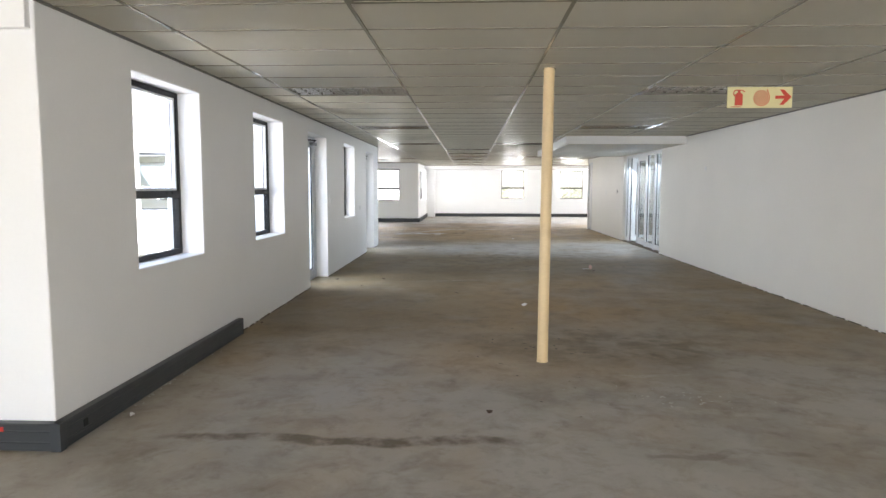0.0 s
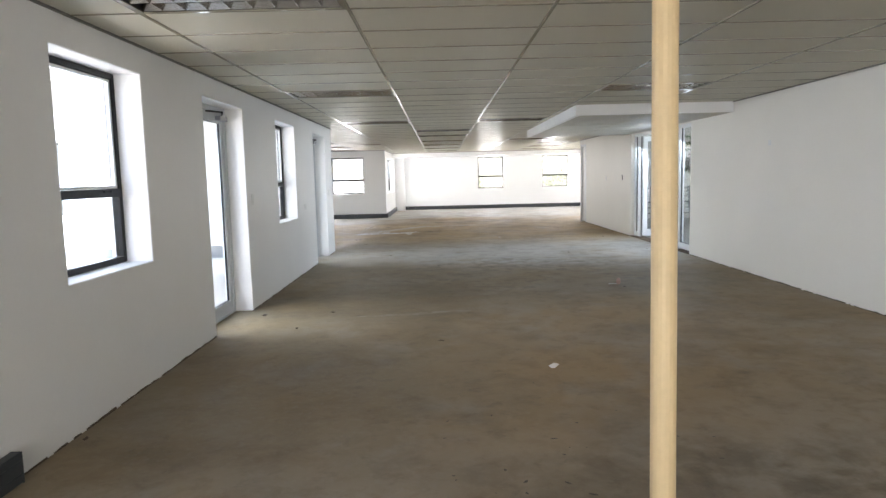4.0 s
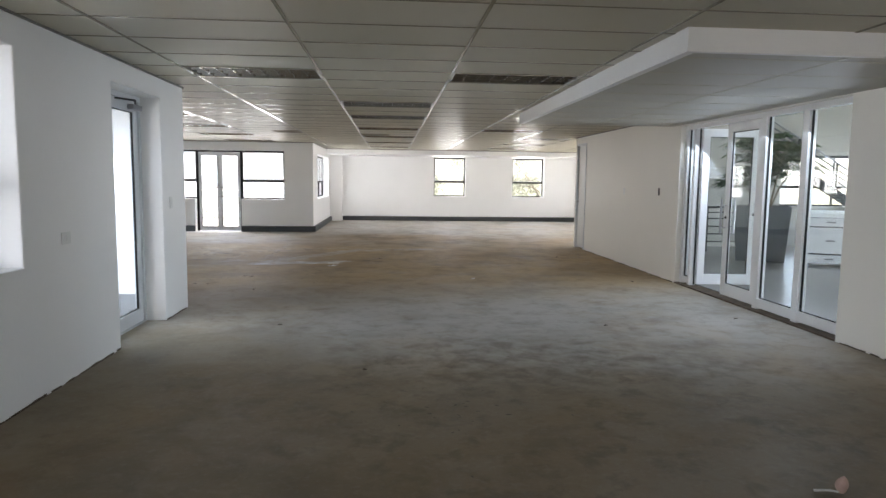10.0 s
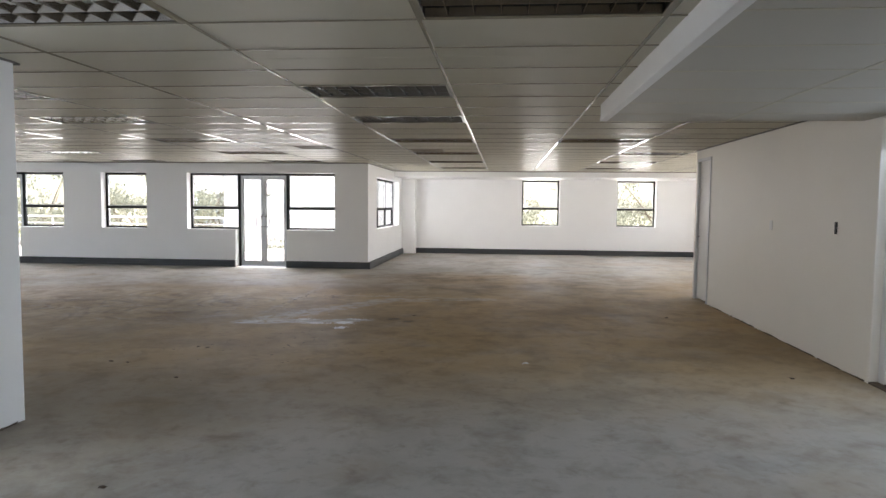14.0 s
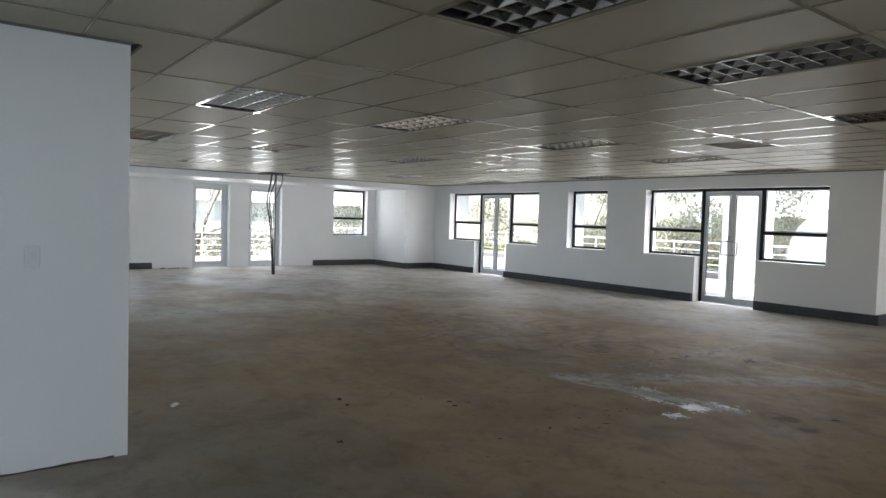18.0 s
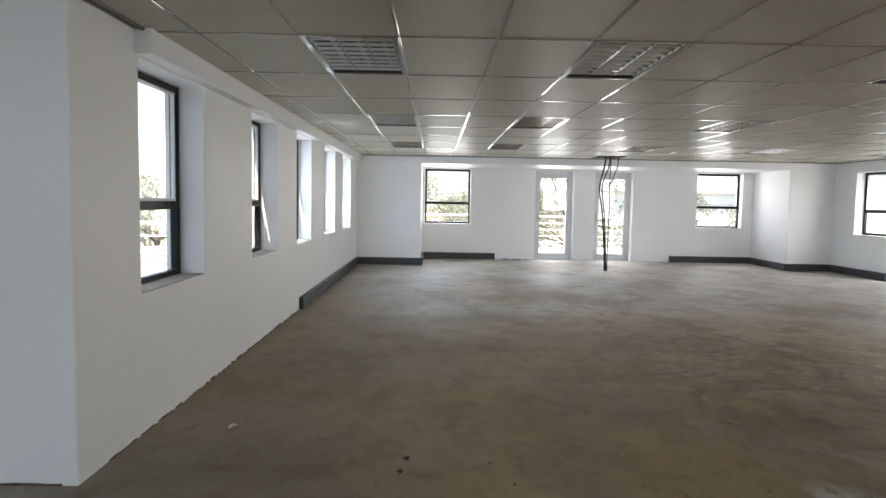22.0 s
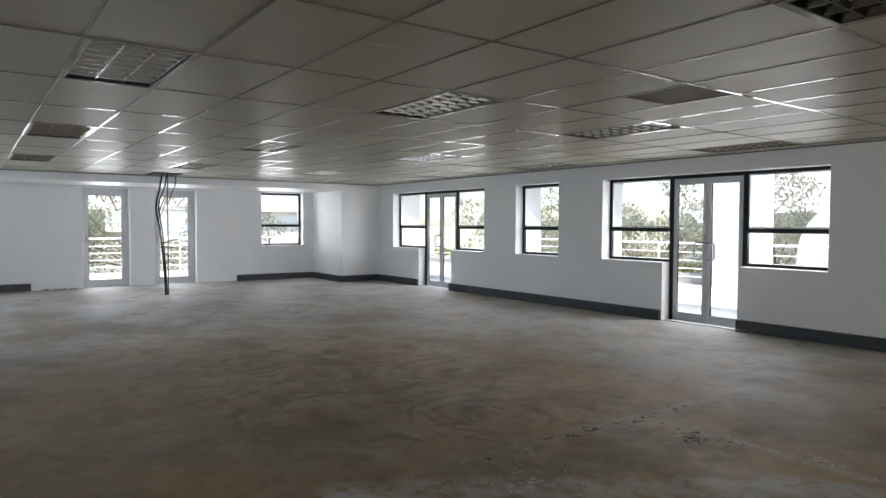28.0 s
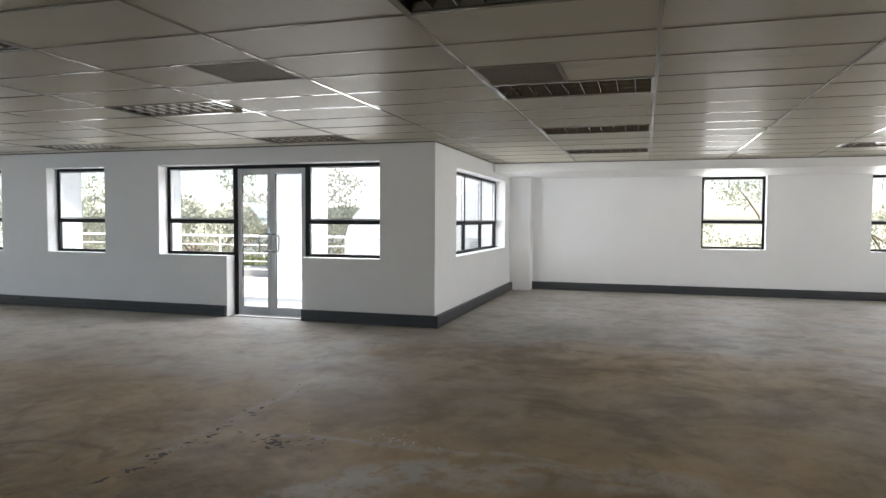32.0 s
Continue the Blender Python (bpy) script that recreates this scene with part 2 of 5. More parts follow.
def floor_material():
    """Bare screed: grey concrete with ochre dust, dark blotches, pale smears and speckles, and daylight painted pale.
    """
    m = bpy.data.materials.new("bare_screed")
    m.use_nodes = True
    n, l = m.node_tree.nodes, m.node_tree.links
    b = n["Principled BSDF"]
    geo = n.new("ShaderNodeNewGeometry")

    def noise_at(scale, detail, lo, hi, rough=0.6, stretch=(1, 1, 1), warp=0.0):
        mp = n.new("ShaderNodeMapping")
        mp.inputs["Scale"].default_value = stretch
        mp.inputs["Location"].default_value = (scale * 1.7, scale * 0.9, 0.3)
        l.new(geo.outputs["Position"], mp.inputs[0])
        t = n.new("ShaderNodeTexNoise")
        t.inputs["Scale"].default_value, t.inputs["Detail"].default_value = scale, detail
        t.inputs["Roughness"].default_value, t.inputs["Distortion"].default_value = rough, warp
        l.new(mp.outputs[0], t.inputs["Vector"])
        r = n.new("ShaderNodeMapRange")
        r.inputs["From Min"].default_value, r.inputs["From Max"].default_value = lo, hi
        l.new(t.outputs[0], r.inputs["Value"])
        return r.outputs[0]

    def mixed(factor, a, c, amount=1.0):
        x = n.new("ShaderNodeMix")
        x.data_type = "RGBA"
        f = n.new("ShaderNodeMath")
        f.operation = "MULTIPLY"
        l.new(factor, f.inputs[0])
        f.inputs[1].default_value = amount
        l.new(f.outputs[0], x.inputs["Factor"])
        for k, v in (("A", a), ("B", c)):
            if isinstance(v, tuple):
                x.inputs[6 if k == "A" else 7].default_value = (*v, 1)
            else:
                l.new(v, x.inputs[6 if k == "A" else 7])
        return x.outputs[2]

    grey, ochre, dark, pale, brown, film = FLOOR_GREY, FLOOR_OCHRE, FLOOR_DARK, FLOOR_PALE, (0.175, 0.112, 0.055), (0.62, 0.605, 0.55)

    def zone(cx, cy, rx, ry):
        mp = n.new("ShaderNodeMapping")
        mp.inputs["Scale"].default_value = (1 / rx, 1 / ry, 0)
        mp.inputs["Location"].default_value = (-cx / rx, -cy / ry, 0)
        l.new(geo.outputs["Position"], mp.inputs[0])
        ln = n.new("ShaderNodeVectorMath")
        ln.operation = "LENGTH"
        l.new(mp.outputs[0], ln.inputs[0])
        r = n.new("ShaderNodeMapRange")
        r.interpolation_type = "SMOOTHSTEP"
        r.inputs["From Min"].default_value, r.inputs["From Max"].default_value = 1.0, 0.35
        l.new(ln.outputs["Value"], r.inputs["Value"])
        return r.outputs[0]

    def times(a, c):
        k = n.new("ShaderNodeMath")
        k.operation = "MULTIPLY"
        l.new(a, k.inputs[0])
        l.new(c, k.inputs[1])
        return k.outputs[0]

    def streak(x0, y0, x1, y1, half, lo=1.0, hi=0.5):
        """A long soft-edged patch from one point to another."""
        d = Vector((x1 - x0, y1 - y0, 0))
        ln = d.length
        d.normalize()
        off = n.new("ShaderNodeVectorMath")
        off.operation = "SUBTRACT"
        l.new(wobble, off.inputs[0])
        off.inputs[1].default_value = ((x0 + x1) / 2, (y0 + y1) / 2, 0)
        com = n.new("ShaderNodeCombineXYZ")
        for k, v in enumerate((d / (ln / 2 + half), Vector((-d.y, d.x, 0)) / half)):
            dt = n.new("ShaderNodeVectorMath")
            dt.operation = "DOT_PRODUCT"
            l.new(off.outputs[0], dt.inputs[0])
            dt.inputs[1].default_value = v
            pw = n.new("ShaderNodeMath")
            pw.operation = "POWER"
            ab = n.new("ShaderNodeMath")
            ab.operation = "ABSOLUTE"
            l.new(dt.outputs["Value"], ab.inputs[0])
            l.new(ab.outputs[0], pw.inputs[0])
            pw.inputs[1].default_value = 3.0 if k == 0 else 1.0
            l.new(pw.outputs[0], com.inputs[k])
        lg = n.new("ShaderNodeVectorMath")
        lg.operation = "LENGTH"
        l.new(com.outputs[0], lg.inputs[0])
        r = n.new("ShaderNodeMapRange")
        r.interpolation_type = "SMOOTHSTEP"
        r.inputs["From Min"].default_value, r.inputs["From Max"].default_value = lo, hi
        l.new(lg.outputs["Value"], r.inputs["Value"])
        return r.outputs[0]

    # uneven outlines for patches
    wn1 = n.new("ShaderNodeTexNoise")
    wn1.inputs["Scale"].default_value, wn1.inputs["Detail"].default_value = 2.2, 5
    l.new(geo.outputs["Position"], wn1.inputs["Vector"])
    wb = n.new("ShaderNodeVectorMath")
    wb.operation = "MULTIPLY_ADD"
    l.new(wn1.outputs["Color"], wb.inputs[0])
    wb.inputs[1].default_value = (0.34, 0.34, 0)
    l.new(geo.outputs["Position"], wb.inputs[2])
    sh = n.new("ShaderNodeVectorMath")
    sh.operation = "SUBTRACT"
    l.new(wb.outputs[0], sh.inputs[0])
    sh.inputs[1].default_value = (0.17, 0.17, 0)
    wobble = sh.outputs[0]

    soft = noise_at(0.8, 5, 0.14, 0.44, 0.55, warp=0.3)
    rough_edge = noise_at(7.0, 8, 0.40, 0.54, 0.7)

    def trowel(scale, pitch, lo, hi):
        """Arcs left by a trowel: rings round scattered centres, broken up."""
        vo = n.new("ShaderNodeTexVoronoi")
        vo.inputs["Scale"].default_value = scale
        l.new(wobble, vo.inputs["Vector"])
        ph = n.new("ShaderNodeMath")
        ph.operation = "MULTIPLY_ADD"
        l.new(wn1.outputs[0], ph.inputs[0])
        ph.inputs[1].default_value = 9.0
        sc = n.new("ShaderNodeMath")
        sc.operation = "MULTIPLY"
        l.new(vo.outputs["Distance"], sc.inputs[0])
        sc.inputs[1].default_value = pitch
        l.new(sc.outputs[0], ph.inputs[2])
        sn = n.new("ShaderNodeMath")
        sn.operation = "SINE"
        l.new(ph.outputs[0], sn.inputs[0])
        mr = n.new("ShaderNodeMapRange")
        mr.interpolation_type = "SMOOTHSTEP"
        mr.inputs["From Min"].default_value, mr.inputs["From Max"].default_value = lo, hi
        l.new(sn.outputs[0], mr.inputs["Value"])
        return times(mr.outputs[0], noise_at(2.6, 5, 0.42, 0.62, 0.6))

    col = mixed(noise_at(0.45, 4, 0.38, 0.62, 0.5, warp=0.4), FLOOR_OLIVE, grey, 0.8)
    # pale zones along the windows: the daylight's sheen put into the colour
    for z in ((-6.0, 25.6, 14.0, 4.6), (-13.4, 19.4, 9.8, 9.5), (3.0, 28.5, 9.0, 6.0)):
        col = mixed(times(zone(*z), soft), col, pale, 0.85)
    # pale band across from the glazed front: its daylight put into the colour
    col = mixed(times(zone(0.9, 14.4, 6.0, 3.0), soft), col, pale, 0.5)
    # paler towards the entry
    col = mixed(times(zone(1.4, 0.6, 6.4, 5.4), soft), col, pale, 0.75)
    # lobby daylight painted pale again, right before the front
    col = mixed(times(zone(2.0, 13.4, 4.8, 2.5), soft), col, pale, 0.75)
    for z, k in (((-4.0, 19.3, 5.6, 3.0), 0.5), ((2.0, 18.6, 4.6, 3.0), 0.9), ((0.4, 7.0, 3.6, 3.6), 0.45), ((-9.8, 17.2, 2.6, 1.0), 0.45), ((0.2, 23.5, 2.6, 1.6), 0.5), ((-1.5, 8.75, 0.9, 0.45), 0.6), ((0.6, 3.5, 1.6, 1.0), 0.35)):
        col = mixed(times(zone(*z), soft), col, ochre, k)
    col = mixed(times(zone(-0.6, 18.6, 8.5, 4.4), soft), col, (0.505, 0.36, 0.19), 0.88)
    col = mixed(noise_at(1.1, 5, 0.46, 0.68, 0.55, warp=0.25), col, ochre, 0.24)
    col = mixed(noise_at(0.7, 6, 0.48, 0.70, 0.6, warp=0.3), col, dark, 0.38)
    col = mixed(times(zone(-4.6, 19.4, 3.4, 1.9), noise_at(1.9, 7, 0.44, 0.66, 0.62, warp=1.4)), col, brown, 0.75)
    # darker brown stretches
    for z, k in (((-4.0, 18.8, 4.0, 2.4), 0.3), ((-1.0, 9.0, 2.8, 1.8), 0.5), ((0.8, 10.2, 4.2, 2.0), 0.5), ((-1.5, 6.0, 2.4, 2.2), 0.5), ((-1.8, 12.0, 1.9, 1.8), 0.55), ((-1.6, 15.2, 2.0, 1.0), 0.25)):
        col = mixed(times(zone(*z), soft), col, (0.15, 0.116, 0.066), k)
    # trowel marks
    col = mixed(times(zone(-4.4, 19.4, 3.6, 2.4), trowel(0.75, 46, 0.15, 0.9)), col, brown, 0.7)
    col = mixed(times(zone(-4.2, 19.2, 3.8, 2.4), trowel(1.05, 38, 0.35, 0.95)), col, pale, 0.24)
    col = mixed(times(zone(0.4, 20.0, 3.6, 2.6), trowel(0.6, 30, 0.3, 0.95)), col, brown, 0.22)
    # mottles, from palm-sized to arm-long
    col = mixed(noise_at(2.3, 6, 0.50, 0.70, 0.62, warp=0.3), col, dark, 0.36)
    col = mixed(noise_at(1.6, 6, 0.52, 0.72, 0.58, warp=0.3), col, pale, 0.2)
    col = mixed(noise_at(4.2, 7, 0.50, 0.68, 0.66, warp=0.5), col, brown, 0.3)
    col = mixed(noise_at(7.0, 6, 0.55, 0.74, 0.64, warp=0.3), col, dark, 0.34)
    col = mixed(times(zone(1.1, 12.0, 2.2, 1.3), noise_at(4.6, 6, 0.44, 0.68, 0.6, warp=0.3)), col, dark, 0.6)
    col = mixed(times(zone(1.4, 4.1, 1.5, 0.9), noise_at(3.4, 5, 0.44, 0.60, 0.55, warp=0.3)), col, dark, 0.55)
    for q, c, k in (((-2.2, 18.25, -0.65, 20.5, 0.24), film, 0.5), ((-2.25, 18.22, -0.75, 18.60, 0.16), film, 0.95), ((-0.9, 20.35, 0.8, 20.7, 0.26), film, 0.45),
                    ((-2.0, 20.75, 0.2, 20.80, 0.05), film, 0.3), ((-2.24, 18.3, -2.22, 22.4, 0.05), film, 0.14)):
        col = mixed(times(streak(*q), rough_edge), col, c, k)
    for q, k in (((-2.05, 19.3, -1.55, 20.4, 0.42), 0.3), ((-1.75, 1.76, 0.40, 1.70, 0.085), 0.8), ((0.9, 1.60, 1.9, 1.62, 0.05), 0.4), ((-0.5, 18.75, -0.2, 18.6, 0.12), 0.7)):
        col = mixed(times(streak(*q), noise_at(6.0, 5, 0.34, 0.58, 0.6)), col, dark, k)
    for q, k in (((1.35, 2.35, 1.9, 2.25, 0.07), 0.25), ((1.2, 3.1, 1.75, 3.15, 0.06), 0.22), ((2.1, 3.2, 3.0, 2.1, 0.10), 0.15), ((-1.0, 8.1, 0.2, 8.3, 0.07), 0.22)):
        col = mixed(times(streak(*q), rough_edge), col, film, k)
    col = mixed(times(zone(1.2, 10.8, 3.6, 2.4), noise_at(4.5, 6, 0.52, 0.66, 0.6, warp=0.3)), col, dark, 0.5)
    col = mixed(times(zone(1.2, 22.8, 5.0, 4.2), noise_at(1.5, 7, 0.47, 0.62, 0.62, warp=0.4)), col, dark, 0.55)
    col = mixed(times(zone(-5.0, 19.4, 6.0, 3.6), noise_at(2.0, 7, 0.50, 0.66, 0.64, warp=0.6)), col, brown, 0.5)
    col = mixed(times(zone(-9.8, 19.2, 6.5, 5.5), noise_at(1.2, 7, 0.50, 0.62, 0.62, warp=0.4)), col, (0.23, 0.17, 0.11), 0.55)
    col = mixed(noise_at(24, 5, 0.52, 0.85, 0.65), col, pale, 0.16)
    col = mixed(noise_at(55, 3, 0.62, 0.80, 0.6), col, dark, 0.18)
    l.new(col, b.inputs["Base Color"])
    rr = n.new("ShaderNodeMapRange")
    rr.inputs["To Min"].default_value, rr.inputs["To Max"].default_value = 0.56, 0.8
    l.new(noise_at(1.1, 5, 0.3, 0.7), rr.inputs["Value"])
    l.new(rr.outputs[0], b.inputs["Roughness"])
    b.inputs["Specular IOR Level"].default_value = 0.38
    bp = n.new("ShaderNodeBump")
    bp.inputs["Strength"].default_value, bp.inputs["Distance"].default_value = 0.12, 0.01
    l.new(noise_at(18, 6, 0.2, 0.8, 0.6), bp.inputs["Height"])
    l.new(bp.outputs[0], b.inputs["Normal"])
    return m


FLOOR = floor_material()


# ---- building helpers ----
def mesh_of(name, bm, mat):
    bmesh.ops.recalc_face_normals(bm, faces=bm.faces)
    me = bpy.data.meshes.new(name)
    bm.to_mesh(me)
    bm.free()
    me.materials.append(mat)
    return me


def part(name, bm, mat, parent=None, label=""):
    """One mesh object from a bmesh, under a thing or a part."""
    ob = new(name, mesh_of(name, bm, mat) if isinstance(bm, bmesh.types.BMesh) else bm)
    if parent is not None:
        ob.parent = parent
    if label:
        ob["label"] = label
    return ob


def box(bm, x0, x1, y0, y1, z0, z1, bevel=0.0, seg=2):
    r = bmesh.ops.create_cube(bm, size=1)
    vs = r["verts"]
    for v in vs:
        v.co = Vector((x0 + (v.co.x + 0.5) * (x1 - x0), y0 + (v.co.y + 0.5) * (y1 - y0), z0 + (v.co.z + 0.5) * (z1 - z0)))
    if bevel:
        es = {e for v in vs for e in v.link_edges}
        bmesh.ops.bevel(bm, geom=list(es), offset=bevel, segments=seg, affect="EDGES", profile=0.5)
    return bm


def boxes(*dims, bevel=0.0):
    bm = bmesh.new()
    for d in dims:
        box(bm, *d, bevel=bevel)
    return bm


def tube(bm, pts, r, seg=8, r1=None):
    """A round rod along points, tapering from r to r1."""
    pts = [Vector(p) for p in pts]
    rings = []
    for i, p in enumerate(pts):
        d = (pts[min(i + 1, len(pts) - 1)] - pts[max(i - 1, 0)]).normalized()
        a = d.orthogonal().normalized()
        if i and rings:
            a = (prev - d * prev.dot(d)).normalized()
        prev = a
        c = d.cross(a)
        rad = r if r1 is None else r + (r1 - r) * i / (len(pts) - 1)
        rings.append([bm.verts.new(p + rad * (a * math.cos(k * math.tau / seg) + c * math.sin(k * math.tau / seg))) for k in range(seg)])
    for a, c in zip(rings, rings[1:]):
        for k in range(seg):
            bm.faces.new((a[k], a[(k + 1) % seg], c[(k + 1) % seg], c[k]))
    bm.faces.new(rings[0][::-1])
    bm.faces.new(rings[-1])
    return bm


def structure(ob, label, category):
    return tagged(ob, label, category, kind="structure")


def wall(name, axis, near, far, a0, a1, z0, z1, openings=(), mat=None, label="white painted plaster wall", round_ends=(), edge=0.009, butt=False):
    """A wall along an axis ('x' or 'y') between the planes near and far, with openings (a, b, z bottom, z top) cut through."""
    mat = mat or WALL
    A = sorted({a0, a1, *[v for o in openings for v in o[:2]]})
    Z = sorted({z0, z1, *[v for o in openings for v in o[2:]]})
    A = [v for v in A if a0 <= v <= a1]
    Z = [v for v in Z if z0 <= v <= z1]
    solid = lambda i, k: 0 <= i < len(A) - 1 and 0 <= k < len(Z) - 1 and not any(
        o[0] - 1e-6 <= (A[i] + A[i + 1]) / 2 <= o[1] + 1e-6 and o[2] - 1e-6 <= (Z[k] + Z[k + 1]) / 2 <= o[3] + 1e-6 for o in openings)
    bm = bmesh.new()
    cache = {}

    def v(a, d, z):
        key = (a, d, z)
        if key not in cache:
            cache[key] = bm.verts.new((a, d, z) if axis == "x" else (d, a, z))
        return cache[key]

    for i in range(len(A) - 1):
        for k in range(len(Z) - 1):
            if not solid(i, k):
                continue
            a, b, c, e = A[i], A[i + 1], Z[k], Z[k + 1]
            for d in (near, far):
                bm.faces.new((v(a, d, c), v(b, d, c), v(b, d, e), v(a, d, e)))
            for (di, dk), (p, q) in {(-1, 0): ((a, c), (a, e)), (1, 0): ((b, c), (b, e)), (0, -1): ((a, c), (b, c)), (0, 1): ((a, e), (b, e))}.items():
                if not solid(i + di, k + dk):
                    bm.faces.new((v(p[0], near, p[1]), v(q[0], near, q[1]), v(q[0], far, q[1]), v(p[0], far, p[1])))
    bmesh.ops.recalc_face_normals(bm, faces=bm.faces)
    ax = 0 if axis == "x" else 1
    free = set(round_ends)
    pick = []
    for e in bm.edges:
        if len(e.link_faces) != 2 or e.link_faces[0].normal.dot(e.link_faces[1].normal) > 0.5:
            continue
        m0, m1 = e.verts[0].co, e.verts[1].co
        if abs(m0.z - m1.z) < 1e-6 and (abs(m0.z - z0) < 1e-6 or abs(m0.z - z1) < 1e-6):
            continue
        on_end = [abs(m0[ax] - q) < 1e-6 and abs(m1[ax] - q) < 1e-6 for q in (a0, a1)]
        if any(on_end) and not any(abs(m0[ax] - q) < 1e-6 for q in free):
            continue
        if butt and any(on_end) and abs(m0[1 - ax] - far) < 1e-6:
            continue
        if abs(m0[1 - ax] - m1[1 - ax]) > 1e-6:
            continue
        pick.append(e)
    if pick and edge:
        bmesh.ops.bevel(bm, geom=pick, offset=edge, segments=2, affect="EDGES", profile=0.5)
    return structure(part(name, bm, mat), label, "wall")


def place(ob, x, y, z=0.0, turn=0.0):
    ob.matrix_world = pose(x, y, z, 0, 0, turn)
    return ob

# ---- plan, in metres ----
H = 2.43            # ceiling
XW, XR = -2.24, 4.18   # corridor's side walls
YA, YB = 1.53, 14.41  # ends of the corridor's window wall
YN, YF = 25.13, 30.47  # terrace wall and far wall
XB = -2.07          # side of the bay
XL = -15.43          # far west wall
T = 0.3             # outer wall thickness
SILL, HEAD = 0.88, 2.19
GX, GY = 1.205, 0.594  # ceiling grid pitch
X0, Y0 = 0.59, 12.97


XE = 7.3           # east wall of the far room


# ---- floor, slabs ----
def sheet(name, x0, x1, y0, y1, z0, z1, mat, label, category):
    return structure(part(name, boxes((x0, x1, y0, y1, z0, z1)), mat), label, category)


bm = bmesh.new()
for r in ((-9, XR, -6.5, YA), (XW - T, XR, YA, YB), (XL - T, XR, YB, YN), (XR, XE, 21.50, YN), (XB - T, XE, YN, YF + T)):
    box(bm, r[0], r[1], r[2], r[3], -0.2, 0)
for f in [f for f in bm.faces if abs(f.normal.z) < 0.5]:
    bm.faces.remove(f)
structure(part("floor", bm, FLOOR), "bare grey concrete screed with ochre dust, stains and painted daylight", "floor")
bm = bmesh.new()
# the overhang past the terrace wall is unseen, added to shade the paving
for r in ((-9, XR + 0.2, -6.8, YA + T), (XW - T, XR + 0.2, YA + T, YB - T), (XL - T - 1.2, XR + 0.2, YB - T, YN + T + 1.6), (XR + 0.2, XE + 0.3, 21.4, YF + T + 0.3), (XB - T - 0.3, XR + 0.2, YN + T + 1.6, YF + T + 0.3)):
    box(bm, r[0], r[1], r[2], r[3], 2.75, 3.05)
structure(part("roof_slab", bm, CORE), "concrete slab over the rooms with an added shading overhang", "roof")

# ---- walls ----
WIN_C = [(2.52, 3.64), (5.02, 6.13), (10.01, 11.14)]
DOOR_C = [(7.37, 8.58), (12.55, 13.69)]
wall("wall_corridor", "y", XW, XW - T, YA, YB, 0, 2.75,
     [(a, b, SILL, 2.23) for a, b in WIN_C] + [(a, b, 0, 2.225) for a, b in DOOR_C], round_ends=(YA, YB), butt=True)
WIN_S = [(-4.09, -2.99), (-6.41, -5.39), (-8.42, -7.42), (-10.62, -9.50), (-12.70, -11.52)]
wall("wall_room_south", "x", YB, YB - T, XL - T, XW - T, 0, 2.75, [(a, b, SILL - 0.02, 2.27) for a, b in WIN_S])
wall("wall_entry_north", "x", YA, YA + T, -9, XW - T, 0, 2.75)
WIN_L = [(15.90, 17.03), (22.69, 23.83)]
DOOR_L = [(18.65, 19.61), (20.14, 21.08)]
wall("wall_west", "y", XL, XL - T, YB, YN + T, 0, 2.75,
     [(a, b, SILL, 2.23) for a, b in WIN_L] + [(a, b, 0, 2.22) for a, b in DOOR_L])
FD, LD = (-6.39, -5.22, -4.00, -2.85), (-13.01, -11.87, -10.60, -9.47)
RW = (-8.52, -7.39)
ops = [(RW[0], RW[1], SILL, HEAD)]
for q in (FD, LD):
    ops += [(q[0], q[3], SILL, HEAD), (q[1], q[2], 0, SILL)]
wall("wall_terrace", "x", YN, YN + T, XL, XB - T, 0, 2.75, ops)
wall("wall_bay", "y", XB, XB - T, YN, YF + T, 0, 2.75, [(26.15, 29.62, SILL, 2.16)], round_ends=(YN,), butt=True)
WIN_F = [(1.57, 2.70), (4.41, 5.56)]
wall("wall_far", "x", YF, YF + T, XB, XE, 0, 2.75, [(a, b, SILL, 2.26) for a, b in WIN_F])
GL = (12.61, 16.14)
wall("wall_lobby_side", "y", XR, XR + 0.2, -6.5, 21.50, 0, 2.75, [(GL[0], GL[1], 0, 2.27), (20.70, 21.40, 0, 2.28), (3.5, 4.42, 0, 2.06)], mat=WALL_WARM,
     label="off-white painted wall beside the glazed lobby front", round_ends=(21.50,))
wall("wall_store", "x", 21.50, 21.30, XR + 0.2, XE, 0, 2.75)
# unseen windows, added to light the far room from the east
WIN_E = [(22.6, 24.4), (25.2, 27.0), (27.6, 29.4)]
wall("wall_east", "y", XE, XE + 0.3, 21.30, YF + T, 0, 2.75, [(a, b, SILL, HEAD) for a, b in WIN_E])
WIN_B = [(-7.6, -5.8), (-4.8, -3.0), (-1.6, 0.2), (1.4, 3.2)]
wall("wall_south_end", "x", -6.5, -6.8, -9, XR, 0, 2.75, [(a, b, SILL, HEAD) for a, b in WIN_B])
WIN_W = [(-5.4, -3.6), (-2.2, -0.4)]
wall("wall_entry_west", "y", -9, -9.3, -6.8, YA + T, 0, 2.75, [(a, b, SILL, HEAD) for a, b in WIN_W])


def solid_box(name, dims, mat, label, category, edge=0.006):
    return structure(part(name, boxes(dims, bevel=edge), mat), label, category)


